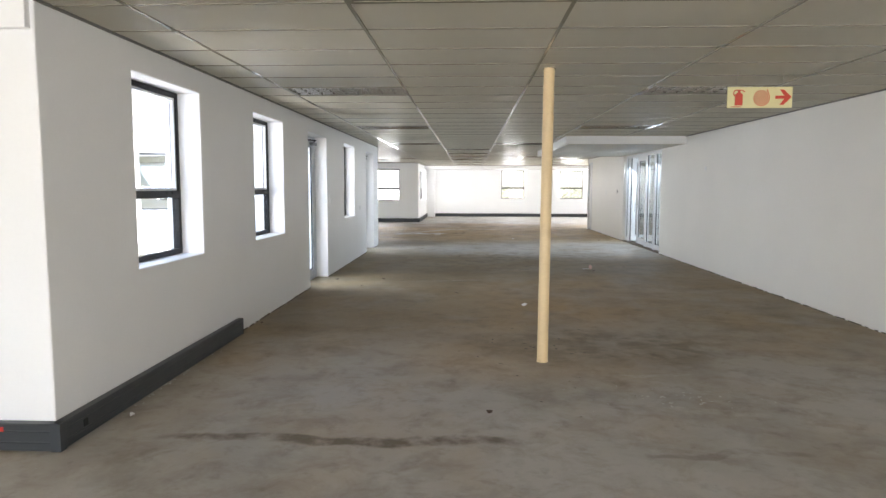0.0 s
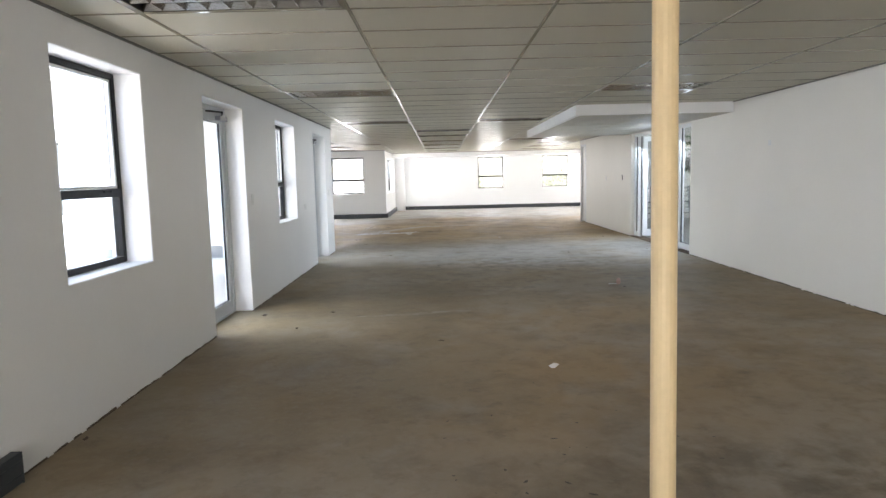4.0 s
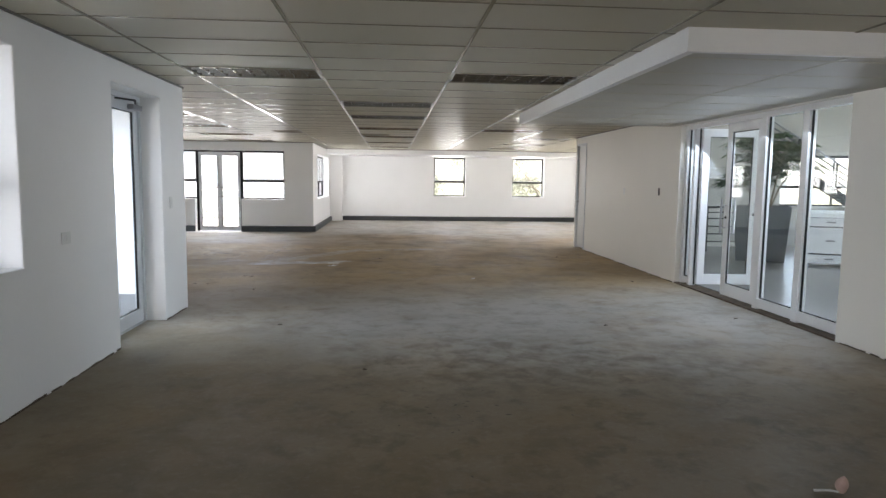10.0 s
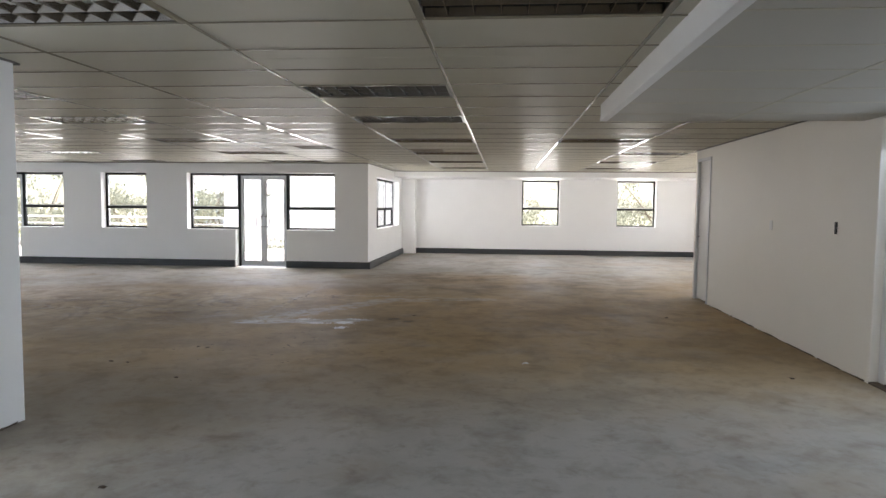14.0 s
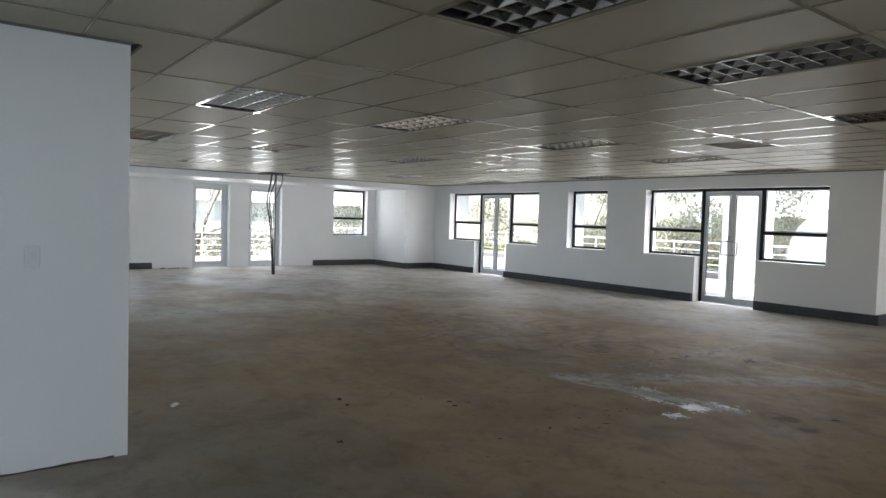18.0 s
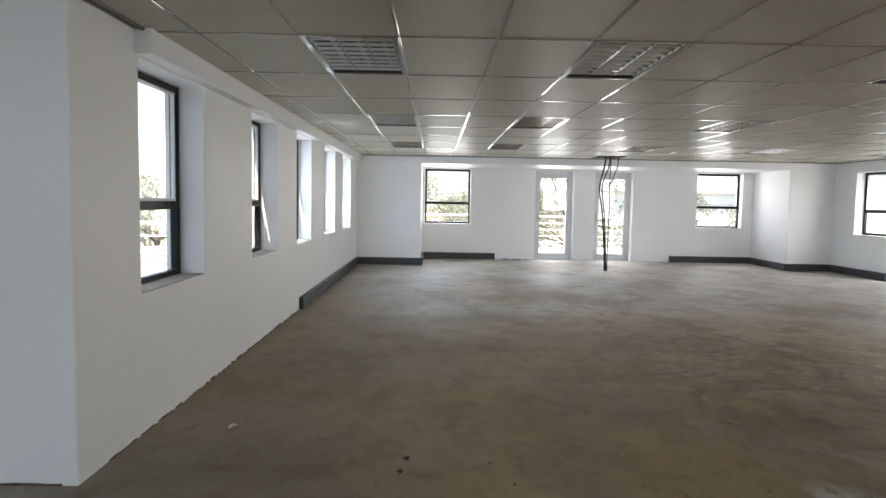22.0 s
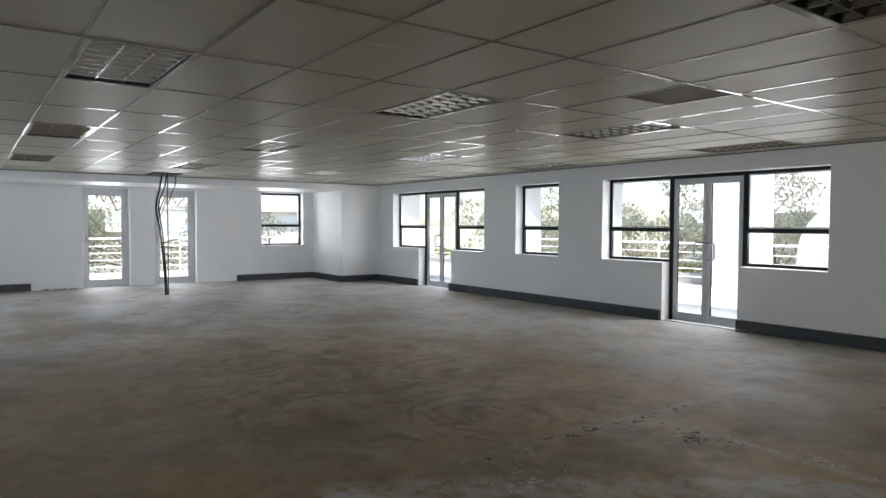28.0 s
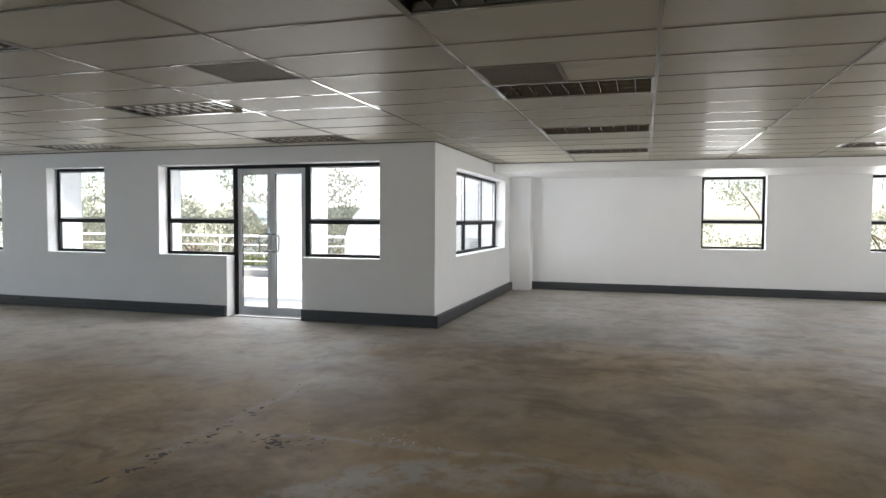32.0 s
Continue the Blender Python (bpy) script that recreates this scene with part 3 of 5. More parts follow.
solid_box("wall_column_south", (XL, -13.74, YB, 15.84, 0, 2.27), WALL, "white boxed-in column in the corner", "column")
solid_box("wall_column_north", (XL, -13.75, 24.10, YN, 0, 2.27), WALL, "white boxed-in column in the corner", "column")
solid_box("wall_column_bay", (XB, -1.66, 30.12, YF, 0, 2.27), WALL, "white boxed-in column beside the bay", "column")
solid_box("bulkhead_west", (XL, -13.72, YB, YN, 2.27, 2.6), WALL, "white dropped bulkhead under the ceiling", "bulkhead")
solid_box("bulkhead_far", (XB, XE, 28.60, YF, 2.27, 2.6), WALL, "white dropped bulkhead under the ceiling", "bulkhead")
solid_box("bulkhead_south", (-13.7, -2.95, YB - 0.02, YB + 0.10, 2.285, 2.6), WALL, "slim white bulkhead over the windows", "bulkhead")
solid_box("bulkhead_entry", (-9, XW - 0.02, YA - 0.045, YA + 0.02, 2.27, 2.6), WALL, "slim white bulkhead on the wall's end", "bulkhead")
# dropped ceiling before the lobby
BX0, BY0, BY1 = 1.89, 10.99, 16.42
bm = boxes((BX0, XR, BY0, BY1, 2.292, 2.6))
structure(part("bulkhead_lobby", bm, WALL), "white dropped bulkhead before the lobby", "bulkhead")

# ---- ceiling grid, tiles and lamps ----
gx = lambda k: X0 + GX * k
gy = lambda j: Y0 + GY * j
LAMPS = [(-1, -20), (-2, -14), (1, -14), (-2, -7), (1, -7), (-2, 0), (0, 0), (-1, 4), (-1, 7), (-1, 11), (-1, 15), (-1, 19), (-1, 23),
         (1, 11), (2, 15), (2, 19), (2, 23)]
for k in (-4, -7, -10):
    LAMPS += [(k, j) for j in (4, 7, 11, 15, 19)]
ROOMS = [(XW, XR, -6.5, YB), (-9, XW, -6.5, YA - 0.045), (-13.72, XW, YB + 0.045, YN), (XW, XR, YB, 21.50), (XW, XE, 21.50, YN), (XB, XE, YN, 28.6)]
HALF = [(-3, 13, 1), (-1, 14, 0)]  # half tiles with grilles: column, row, which half
hole = (-12, 11)
tiles, tees, cross, edge_gap_shade = bmesh.new(), bmesh.new(), bmesh.new(), bmesh.new()


def tile(bm, x0, x1, y0, y1, z):
    """A lay-in panel: flat face with a little depth behind it."""
    if x1 - x0 < 0.05 or y1 - y0 < 0.05:
        return
    z += random.uniform(-0.0008, 0.0008)
    c = [(x0, y0), (x1, y0), (x1, y1), (x0, y1)]
    lo = [bm.verts.new((*p, z)) for p in c]
    hi = [bm.verts.new((*p, z + 0.012)) for p in c]
    bm.faces.new(lo)
    for k in range(4):
        q = (k + 1) % 4
        bm.faces.new((lo[k], lo[q], hi[q], hi[k]))


skip = {(k, j) for k, j in LAMPS}
for rx0, rx1, ry0, ry1 in ROOMS:
    for k in range(-13, 9):
        for j in range(-33, 28):
            x0, x1, y0, y1 = max(gx(k), rx0), min(gx(k + 1), rx1), max(gy(j), ry0), min(gy(j + 1), ry1)
            if x1 - x0 < 0.05 or y1 - y0 < 0.05 or (k, j) in skip:
                continue
            if x0 >= BX0 and y0 >= BY0 and y1 <= BY1 and x1 <= XR + 0.01:
                continue
            half = [s for a, b, s in HALF if (a, b) == (k, j)]
            if half:
                mid = gx(k) + GX / 2
                if half[0] == 0:
                    tile(tiles, max(mid, x0), x1, y0, y1, H)
                else:
                    tile(tiles, x0, min(mid, x1), y0, y1, H)
                continue
            if (k, j) == hole:
                tile(tiles, x0, gx(k) + 0.6, y0, y1, H)
                continue
            tile(tiles, x0, x1, y0, y1, H)
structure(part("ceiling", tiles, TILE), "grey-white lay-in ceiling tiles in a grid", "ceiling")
for rx0, rx1, ry0, ry1 in ROOMS:
    for k in range(-13, 9):
        if rx0 + 0.02 < gx(k) < rx1 - 0.02:
            box(tees, gx(k) - 0.012, gx(k) + 0.012, ry0, ry1, H - 0.005, H + 0.03, bevel=0.002, seg=1)
    for j in range(-33, 28):
        if ry0 + 0.02 < gy(j) < ry1 - 0.02:
            for k in range(-14, 9):
                a, b = max(gx(k) + 0.0141, rx0), min(gx(k + 1) - 0.0141, rx1)
                if b - a > 0.02:
                    box(cross, a, b, gy(j) - 0.010, gy(j) + 0.010, H - 0.004, H + 0.03, bevel=0.002, seg=1)
# solid strip round the ceiling; the gap's shade is put into its colour
e = 0.016
for q in ((XW, XW + e, YA, YB), (XR - e, XR, -6.5, 21.50), (-13.7, XW, YB + 0.045, YB + 0.045 + e), (-13.7, XB, YN - e, YN), (XB, XB + e, YN, 28.58),
          (-13.72, -13.72 + e, YB + 0.05, YN - e), (XB, XE - e, 28.6 - e, 28.6), (-9, XR - e, -6.5, -6.5 + e), (-9, -9 + e, -6.48, YA - 0.07),
          (-9, XW, YA - 0.045 - e, YA - 0.045), (XR, XE - e, 21.50, 21.50 + e), (XE - e, XE, 21.50, 28.6)):
    box(edge_gap_shade, *q, H - 0.014, H + 0.02)
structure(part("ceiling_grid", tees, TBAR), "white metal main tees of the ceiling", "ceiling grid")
structure(part("trim_ceiling_edge", edge_gap_shade, EDGE), "trim round the ceiling, dark for the shade of its gap", "trim")
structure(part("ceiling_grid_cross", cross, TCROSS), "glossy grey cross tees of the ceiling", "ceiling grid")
low = bmesh.new()
for k in range(0, 3):
    for j in range(-5, 7):
        x0, x1, y0, y1 = max(gx(k), BX0 + 0.06), min(gx(k + 1), XR), max(gy(j), BY0 + 0.04), min(gy(j + 1), BY1)
        if x1 - x0 > 0.05 and y1 - y0 > 0.05:
            tile(low, x0, x1, y0, y1, 2.28)
structure(part("ceiling_lobby_side", low, TILE_LOW), "grey-white ceiling tiles under the bulkhead", "ceiling")
low_tees = bmesh.new()
for k in (2,):
    box(low_tees, gx(k) - 0.010, gx(k) + 0.010, BY0 + 0.04, BY1, 2.276, 2.29)
for j in range(-4, 6):
    if BY0 + 0.06 < gy(j) < BY1 - 0.02:
        for a, b in ((BX0 + 0.06, gx(2) - 0.0101), (gx(2) + 0.0101, XR)):
            box(low_tees, a, b, gy(j) - 0.009, gy(j) + 0.009, 2.277, 2.29)
structure(part("ceiling_grid_lobby_side", low_tees, TILE), "grey tees between the soffit tiles", "ceiling grid")
structure(part("trim_bulkhead", boxes((BX0 - 0.004, BX0 + 0.06, BY0 - 0.004, BY1, 2.278, 2.305), (BX0 + 0.06, XR, BY0 - 0.004, BY0 + 0.04, 2.278, 2.305), bevel=0.002), WALL), "white edge trim of the bulkhead", "trim")


def ceiling_lamp(blade, spine, deep, label):
    """A recessed troffer for three tubes with a blade louvre, unlit."""
    root = new("ceiling_lamp")
    w, d = GX - 0.03, GY - 0.03
    hs = bmesh.new()
    z0, z1, t = 0.0, 0.10, 0.004
    box(hs, -w / 2, w / 2, -d / 2, d / 2, z1 - t, z1)
    for q in ((-w / 2, -w / 2 + t, -d / 2, d / 2), (w / 2 - t, w / 2, -d / 2, d / 2), (-w / 2 + t, w / 2 - t, -d / 2, -d / 2 + t), (-w / 2 + t, w / 2 - t, d / 2 - t, d / 2)):
        box(hs, *q, z0, z1 - t)
    part("housing", hs, HOUSING, root)
    fr = bmesh.new()
    for q in ((-w / 2 - 0.012, -w / 2 + 0.018, -d / 2 - 0.012, d / 2 + 0.012), (w / 2 - 0.018, w / 2 + 0.012, -d / 2 - 0.012, d / 2 + 0.012),
              (-w / 2 + 0.018, w / 2 - 0.018, -d / 2 - 0.012, -d / 2 + 0.018), (-w / 2 + 0.018, w / 2 - 0.018, d / 2 - 0.018, d / 2 + 0.012)):
        box(fr, *q, -0.008, -0.001, bevel=0.0015, seg=1)
    part("frame", fr, TBAR, root)
    cell = (d - 0.05) / 3
    for i in range(4):
        y = -d / 2 + 0.025 + cell * i
        bm = bmesh.new()
        s = 1 if i < 3 else -1
        hw = 0.008
        vs = [bm.verts.new(p) for x in (-w / 2 + 0.02, w / 2 - 0.02) for p in ((x, y - hw * 0.25, 0.0), (x, y + hw * 0.25, 0.0), (x, y + hw * 2.2, 0.036), (x, y - hw * 2.2, 0.036))]
        for a, b in ((0, 1), (1, 2), (2, 3), (3, 0)):
            bm.faces.new((vs[a], vs[b], vs[b + 4], vs[a + 4]))
        bm.faces.new(vs[:4])
        bm.faces.new(vs[4:])
        part("louvre_spine", bm, spine, root)
    n = 9
    for i in range(1, n):
        bm = bmesh.new()
        x = -w / 2 + w * i / n
        vs = [bm.verts.new(p) for y in (-d / 2 + 0.025, d / 2 - 0.025) for p in ((x - 0.002, y, 0.0), (x + 0.002, y, 0.0), (x + 0.010, y, deep), (x - 0.010, y, deep))]
        for a, b in ((0, 1), (1, 2), (2, 3), (3, 0)):
            bm.faces.new((vs[a], vs[b], vs[b + 4], vs[a + 4]))
        part("louvre_blade", bm, blade, root)
    for i in range(3):
        y = -d / 2 + 0.025 + cell * (i + 0.5)
        part("tube", tube(bmesh.new(), [(-w / 2 + 0.03, y, 0.075), (w / 2 - 0.03, y, 0.075)], 0.013, 8), TUBE, root)
    return tagged(root, label, "ceiling lamp", group="ceiling lamps")


# one mirror louvre in three tones, its shade and glare put into colour
LOUVRE_TONES = {"mirror": ceiling_lamp(REFLECT, REFLECT, 0.036, "unlit recessed troffer with a mirror louvre"),
         "dim": ceiling_lamp(REFLECT_SHADE, REFLECT_SHADE, 0.036, "unlit recessed troffer with a mirror louvre toned dark for shade"),
         "white": ceiling_lamp(BLADE, REFLECT, 0.018, "unlit recessed troffer with a mirror louvre painted white for glare")}
used = set()
for k, j in LAMPS:
    tone = "white" if (k, j) == (-4, 4) else "dim" if k in (-1, 0) or (k > 0 and j > 5) else "mirror"
    m = pose(gx(k) + GX / 2, gy(j) + GY / 2, H + 0.001)
    if tone in used:
        copy_thing(LOUVRE_TONES[tone], m)
    else:
        LOUVRE_TONES[tone].matrix_basis = m
        used.add(tone)


def grille(x, y):
    root = new("ceiling_grille")
    w = 0.585
    part("backing", boxes((-w / 2, w / 2, -w / 2, w / 2, 0.03, 0.034)), DARKVOID, root)
    bm = bmesh.new()
    for i in range(27):
        a = -w / 2 + 0.03 + i * 0.0202
        box(bm, -w / 2 + 0.02, w / 2 - 0.02, a, a + 0.006, 0.003, 0.02)
        box(bm, a, a + 0.006, -w / 2 + 0.02, w / 2 - 0.02, 0.0035, 0.0195)
    tagged(part("egg_crate", bm, VENT, root), kind="stuff")
    fr = bmesh.new()
    for q in ((-w / 2, -w / 2 + 0.022, -w / 2, w / 2), (w / 2 - 0.022, w / 2, -w / 2, w / 2), (-w / 2 + 0.022, w / 2 - 0.022, -w / 2, -w / 2 + 0.022), (-w / 2 + 0.022, w / 2 - 0.022, w / 2 - 0.022, w / 2)):
        box(fr, *q, -0.006, 0.028, bevel=0.002, seg=1)
    part("frame", fr, VENT, root)
    place(root, x, y, H)
    return tagged(root, "tan egg-crate air grille set in the ceiling", "air grille", group="ceiling grilles")


for k, j, s in HALF:
    grille(gx(k) + GX * (0.25 + 0.5 * s), gy(j) + GY / 2)


# ---- windows and doors ----
def hollow(w, h, t, d, y0=0.0, z0=0.0, x0=0.0, bevel=0.003):
    """A rectangular frame w by h, bars t wide and d deep."""
    bm = bmesh.new()
    for q in ((x0, x0 + t, z0, z0 + h), (x0 + w - t, x0 + w, z0, z0 + h), (x0 + t, x0 + w - t, z0, z0 + t), (x0 + t, x0 + w - t, z0 + h - t, z0 + h)):
        box(bm, q[0], q[1], y0, y0 + d, q[2], q[3], bevel=bevel, seg=1)
    return bm


def pane(parent, x0, x1, z0, z1, y):
    p = part("pane", boxes((x0, x1, y, y + 0.006, z0, z1)), GLASS, parent)
    p.visible_shadow = False
    return p


WINDOWS = [0]


def window(x, y, turn, w, h, z, lights=1, stay=True, sill=False):
    """A black aluminium window: large top-hung sash over a fixed light. Local x runs along, inside is towards -y."""
    WINDOWS[0] += 1
    root = new("window_%d" % WINDOWS[0])
    part("window_frame", hollow(w, h, 0.042, 0.06), BLACK, root)
    tz = h * 0.375
    part("transom", boxes((0.042, w - 0.042, -0.006, 0.06, tz - 0.03, tz + 0.03), bevel=0.003), BLACK, root)
    step = (w - 0.084) / lights
    for i in range(lights):
        a, b = 0.042 + step * i, 0.042 + step * (i + 1)
        if i:
            part("mullion", boxes((a - 0.016, a + 0.016, 0.001, 0.059, 0.043, tz - 0.031), (a - 0.016, a + 0.016, 0.001, 0.059, tz + 0.031, h - 0.043), bevel=0.002), BLACK, root)
            a += 0.016
        if i < lights - 1:
            b -= 0.016
        part("sash", hollow(b - a - 0.002, h - tz - 0.030 - 0.044, 0.020, 0.03, 0.012, tz + 0.031, a + 0.001), WHITE_AL, root, "white inner bead of the sash")
        pane(root, a + 0.021, b - 0.021, tz + 0.051, h - 0.064, 0.026)
        pane(root, a + 0.001, b - 0.001, 0.043, tz - 0.031, 0.026)
        if stay:
            c = b - 0.16
            part("stay", boxes((c - 0.09, c + 0.09, -0.022, -0.007, tz + 0.004, tz + 0.02), (c - 0.02, c + 0.02, -0.035, -0.007, tz + 0.002, tz + 0.024), bevel=0.003), BLACK, root, "black casement stay")
    if sill:
        part("window_sill", boxes((0.004, w - 0.004, -IN + 0.012, -0.002, 0.0, 0.007), bevel=0.002), SILLMAT, root, "raw grey sill")
    place(root, x, y, z, turn)
    return structure(root, "black aluminium window with a large upper sash", "window")


IN = 0.19  # how deep frames sit in the wall
for a, b in WIN_C:
    window(XW - IN, a, 90, b - a, 2.23 - SILL, SILL)
for a, b in WIN_S:
    window(b, YB - IN, 180, b - a, 2.27 - SILL + 0.02, SILL - 0.02, sill=True)
for a, b in WIN_L:
    window(XL - IN, a, 90, b - a, 2.23 - SILL, SILL)
for a, b in WIN_F:
    window(a, YF + IN, 0, b - a, 2.26 - SILL, SILL)
for a, b in WIN_E:
    window(XE + IN, b, -90, b - a, HEAD - SILL, SILL)
for a, b in WIN_B:
    window(b, -6.5 - IN, 180, b - a, HEAD - SILL, SILL)
for a, b in WIN_W:
    window(-9 - IN, a, 90, b - a, HEAD - SILL, SILL)
window(RW[0], YN + IN, 0, RW[1] - RW[0], HEAD - SILL, SILL)
window(XB - IN, 26.15, 90, 29.62 - 26.15, 2.16 - SILL, SILL, lights=3)
for q in (FD, LD):
    window(q[0], YN + IN, 0, q[1] - q[0] + 0.03, HEAD - SILL, SILL)
    window(q[2] - 0.03, YN + IN, 0, q[3] - q[2] + 0.03, HEAD - SILL, SILL)



def daylight(x, y, z, turn, w, h, watts, tint=(0.95, 0.98, 1.0), tilt=35):
    """Skylight that comes in through an opening, at its outer face."""
    d = new("daylight", bpy.data.lights.new("daylight", "AREA"))
    d.data.shape, d.data.size, d.data.size_y, d.data.energy, d.data.color = "RECTANGLE", w, h, watts * w * h, tint
    d.matrix_world = pose(x, y, z, 90, 0, turn) @ pose(0, 0, 0.30 + h * 0.5 * math.sin(radians(tilt)), -tilt, 0, 0)
    return d


DOORS = [0]


def leaf(parent, x0, x1, z0, z1, y, stile=0.085, rail=0.10, foot=0.13, mat=None, d=0.045):
    """A glazed aluminium leaf: stiles, rails, gasket and pane."""
    mat = mat or GREY_AL
    lf = part("door_leaf", boxes((x0, x0 + stile, y, y + d, z0, z1), (x1 - stile, x1, y, y + d, z0, z1), (x0 + stile, x1 - stile, y, y + d, z0, z0 + foot), (x0 + stile, x1 - stile, y, y + d, z1 - rail, z1), bevel=0.003), mat, parent)
    a, b, c, e = x0 + stile, x1 - stile, z0 + foot, z1 - rail
    part("gasket", hollow(b - a, e - c, 0.008, 0.02, y + 0.012, c, a, bevel=0), BLACK, lf)
    pane(lf, a + 0.008, b - 0.008, c + 0.008, e - 0.008, y + 0.019)
    return lf


def d_handle(parent, x, z0, z1, y, side, r=0.011, out=0.06, reach=0.09, mat=None):
    """A bent steel pull handle: legs at z0 and z1, bowed sideways by reach."""
    pts = [(x, y, z0), (x, y - out * 0.7, z0), (x + side * reach * 0.2, y - out, z0), (x + side * reach * 0.8, y - out, z0), (x + side * reach, y - out, z0 + 0.03),
           (x + side * reach, y - out, z1 - 0.03), (x + side * reach * 0.8, y - out, z1), (x + side * reach * 0.2, y - out, z1), (x, y - out * 0.7, z1), (x, y, z1)]
    return part("pull_handle", tube(bmesh.new(), pts, r, 8), mat or CHROME, parent, "dull silver pull handle" if mat else "chrome pull handle")


def single_door(x, y, turn, w, h, closer=True):
    DOORS[0] += 1
    root = new("door_%d" % DOORS[0])
    part("door_frame", boxes((0, 0.05, 0, 0.075, 0, h), (w - 0.05, w, 0, 0.075, 0, h), (0.05, w - 0.05, 0, 0.075, h - 0.05, h), (0.05, w - 0.05, 0.0, 0.075, 0.0, 0.012), bevel=0.003), GREY_AL, root)
    lf = leaf(root, 0.054, w - 0.054, 0.016, h - 0.054, 0.014)
    if closer:
        part("door_closer", boxes((w - 0.30, w - 0.08, -0.05, 0.012, h - 0.140, h - 0.090), bevel=0.006), HANDLE_GREY, root, "grey door closer")
        part("closer_arm", tube(bmesh.new(), [(w - 0.2, -0.03, h - 0.08), (w - 0.45, -0.12, h - 0.075), (w - 0.62, -0.01, h - 0.072)], 0.009, 6), BLACK, root, "black closer arm")
    part("lock", boxes((0.075, 0.115, -0.004, 0.014, 1.0, 1.16), bevel=0.004), CHROME, lf)
    place(root, x, y, 0, turn)
    return structure(root, "silver aluminium door with one tall glass pane, closed", "door")


for a, b in DOOR_C:
    single_door(XW - IN, a, 90, b - a, 2.225)
for a, b in DOOR_L:
    single_door(XL - IN, a, 90, b - a, 2.22, closer=False)


def double_door(x, y, w, h):
    DOORS[0] += 1
    root = new("door_%d" % DOORS[0])
    part("door_frame", boxes((0, 0.055, -0.004, 0.066, 0, h), (w - 0.055, w, -0.004, 0.066, 0, h), (0.055, w - 0.055, -0.004, 0.066, h - 0.05, h), bevel=0.003), BLACK, root, "black door frame")
    part("threshold", boxes((0.055, w - 0.055, -0.01, 0.07, 0, 0.015), bevel=0.003), GREY_AL, root)
    mid = w / 2
    for s, (a, b) in ((1, (0.058, mid - 0.002)), (-1, (mid + 0.002, w - 0.058))):
        lf = leaf(root, a, b, 0.02, h - 0.054, 0.008, stile=0.062, rail=0.08, foot=0.10)
        d_handle(lf, mid - s * 0.034, 0.94, 1.19, 0.008, -s, r=0.013, reach=0.125, mat=HANDLE_GREY)
    part("lock", boxes((mid - 0.05, mid - 0.012, -0.003, 0.008, 1.22, 1.30), bevel=0.003), CHROME, root)
    part("maker_plate", boxes((mid - 0.33, mid - 0.18, 0.0045, 0.0082, h - 0.125, h - 0.095)), PLATE, root, "small pale plate on the leaf")
    place(root, x, y, 0, 0)
    return structure(root, "silver glazed double door in a black frame, closed", "door")


for q in (FD, LD):
    double_door(q[1], YN + IN, q[2] - q[1], HEAD)

# glazed lobby front, set in the wall's depth
GXP = XR + 0.11
front = new("lobby_front")
H1 = 2.27
part("head_rail", boxes((GXP - 0.03, GXP + 0.05, GL[0], GL[1], H1 - 0.06, H1), bevel=0.004), WHITE_AL, front)
part("sill_rail", boxes((GXP - 0.03, GXP + 0.05, GL[0], 14.10, 0.035, 0.14), bevel=0.004), WHITE_AL, front)
part("sill_rail", boxes((GXP - 0.03, GXP + 0.05, 15.84, GL[1], 0.035, 0.12), bevel=0.004), WHITE_AL, front)
for y, w in ((GL[0] + 0.04, 0.08), (13.38, 0.10), (14.135, 0.09), (15.85, 0.06), (GL[1] - 0.04, 0.08)):
    part("post", boxes((GXP - 0.034, GXP + 0.054, y - w / 2, y + w / 2, 0.0, H1 - 0.06), bevel=0.004), WHITE_AL, front)
part("hinge_strip", boxes((GXP + 0.022, GXP + 0.04, 15.806, 15.818, 0.03, H1 - 0.06)), BLACK, front, "black hinge strip of the door jamb")
for a, b, c in ((GL[0] + 0.08, 13.33, 0.14), (13.43, 14.09, 0.14), (15.88, GL[1] - 0.08, 0.12)):
    p = part("pane", boxes((GXP + 0.006, GXP + 0.012, a, b, c, H1 - 0.06)), GLASS, front)
    p.visible_shadow = False
    part("gasket", boxes((GXP - 0.002, GXP + 0.02, a, a + 0.008, c, H1 - 0.06), (GXP - 0.002, GXP + 0.02, b - 0.008, b, c, H1 - 0.06), (GXP - 0.002, GXP + 0.02, a, b, c, c + 0.008)), BLACK, front)
structure(front, "white aluminium glazed shopfront between corridor and lobby", "glazed partition")


def lobby_leaf(x, y, turn, w, handle_at):
    root = new("door_lobby")
    lf = leaf(root, 0, w, 0.04, H1 - 0.065, 0, stile=0.10, rail=0.11, foot=0.15, mat=WHITE_AL)
    for s in (-1, 1):
        yy = 0 if s < 0 else 0.045
        bm = tube(bmesh.new(), [(handle_at, yy + s * 0.065, 0.82), (handle_at, yy + s * 0.065, 1.26)], 0.014, 10)
        for z in (0.90, 1.18):
            tube(bm, [(handle_at, yy, z), (handle_at, yy + s * 0.065, z)], 0.009, 8)
        part("pull_bar", bm, CHROME, lf, "steel pull bar")
    part("lock", tube(bmesh.new(), [(handle_at, -0.006, 1.03), (handle_at, 0.052, 1.03)], 0.02, 12), BLACK, lf)
    place(root, x, y, 0, turn)
    return root


structure(lobby_leaf(GXP + 0.035, 14.185, 90, 0.80, 0.75), "white glazed lobby door leaf, closed", "door")
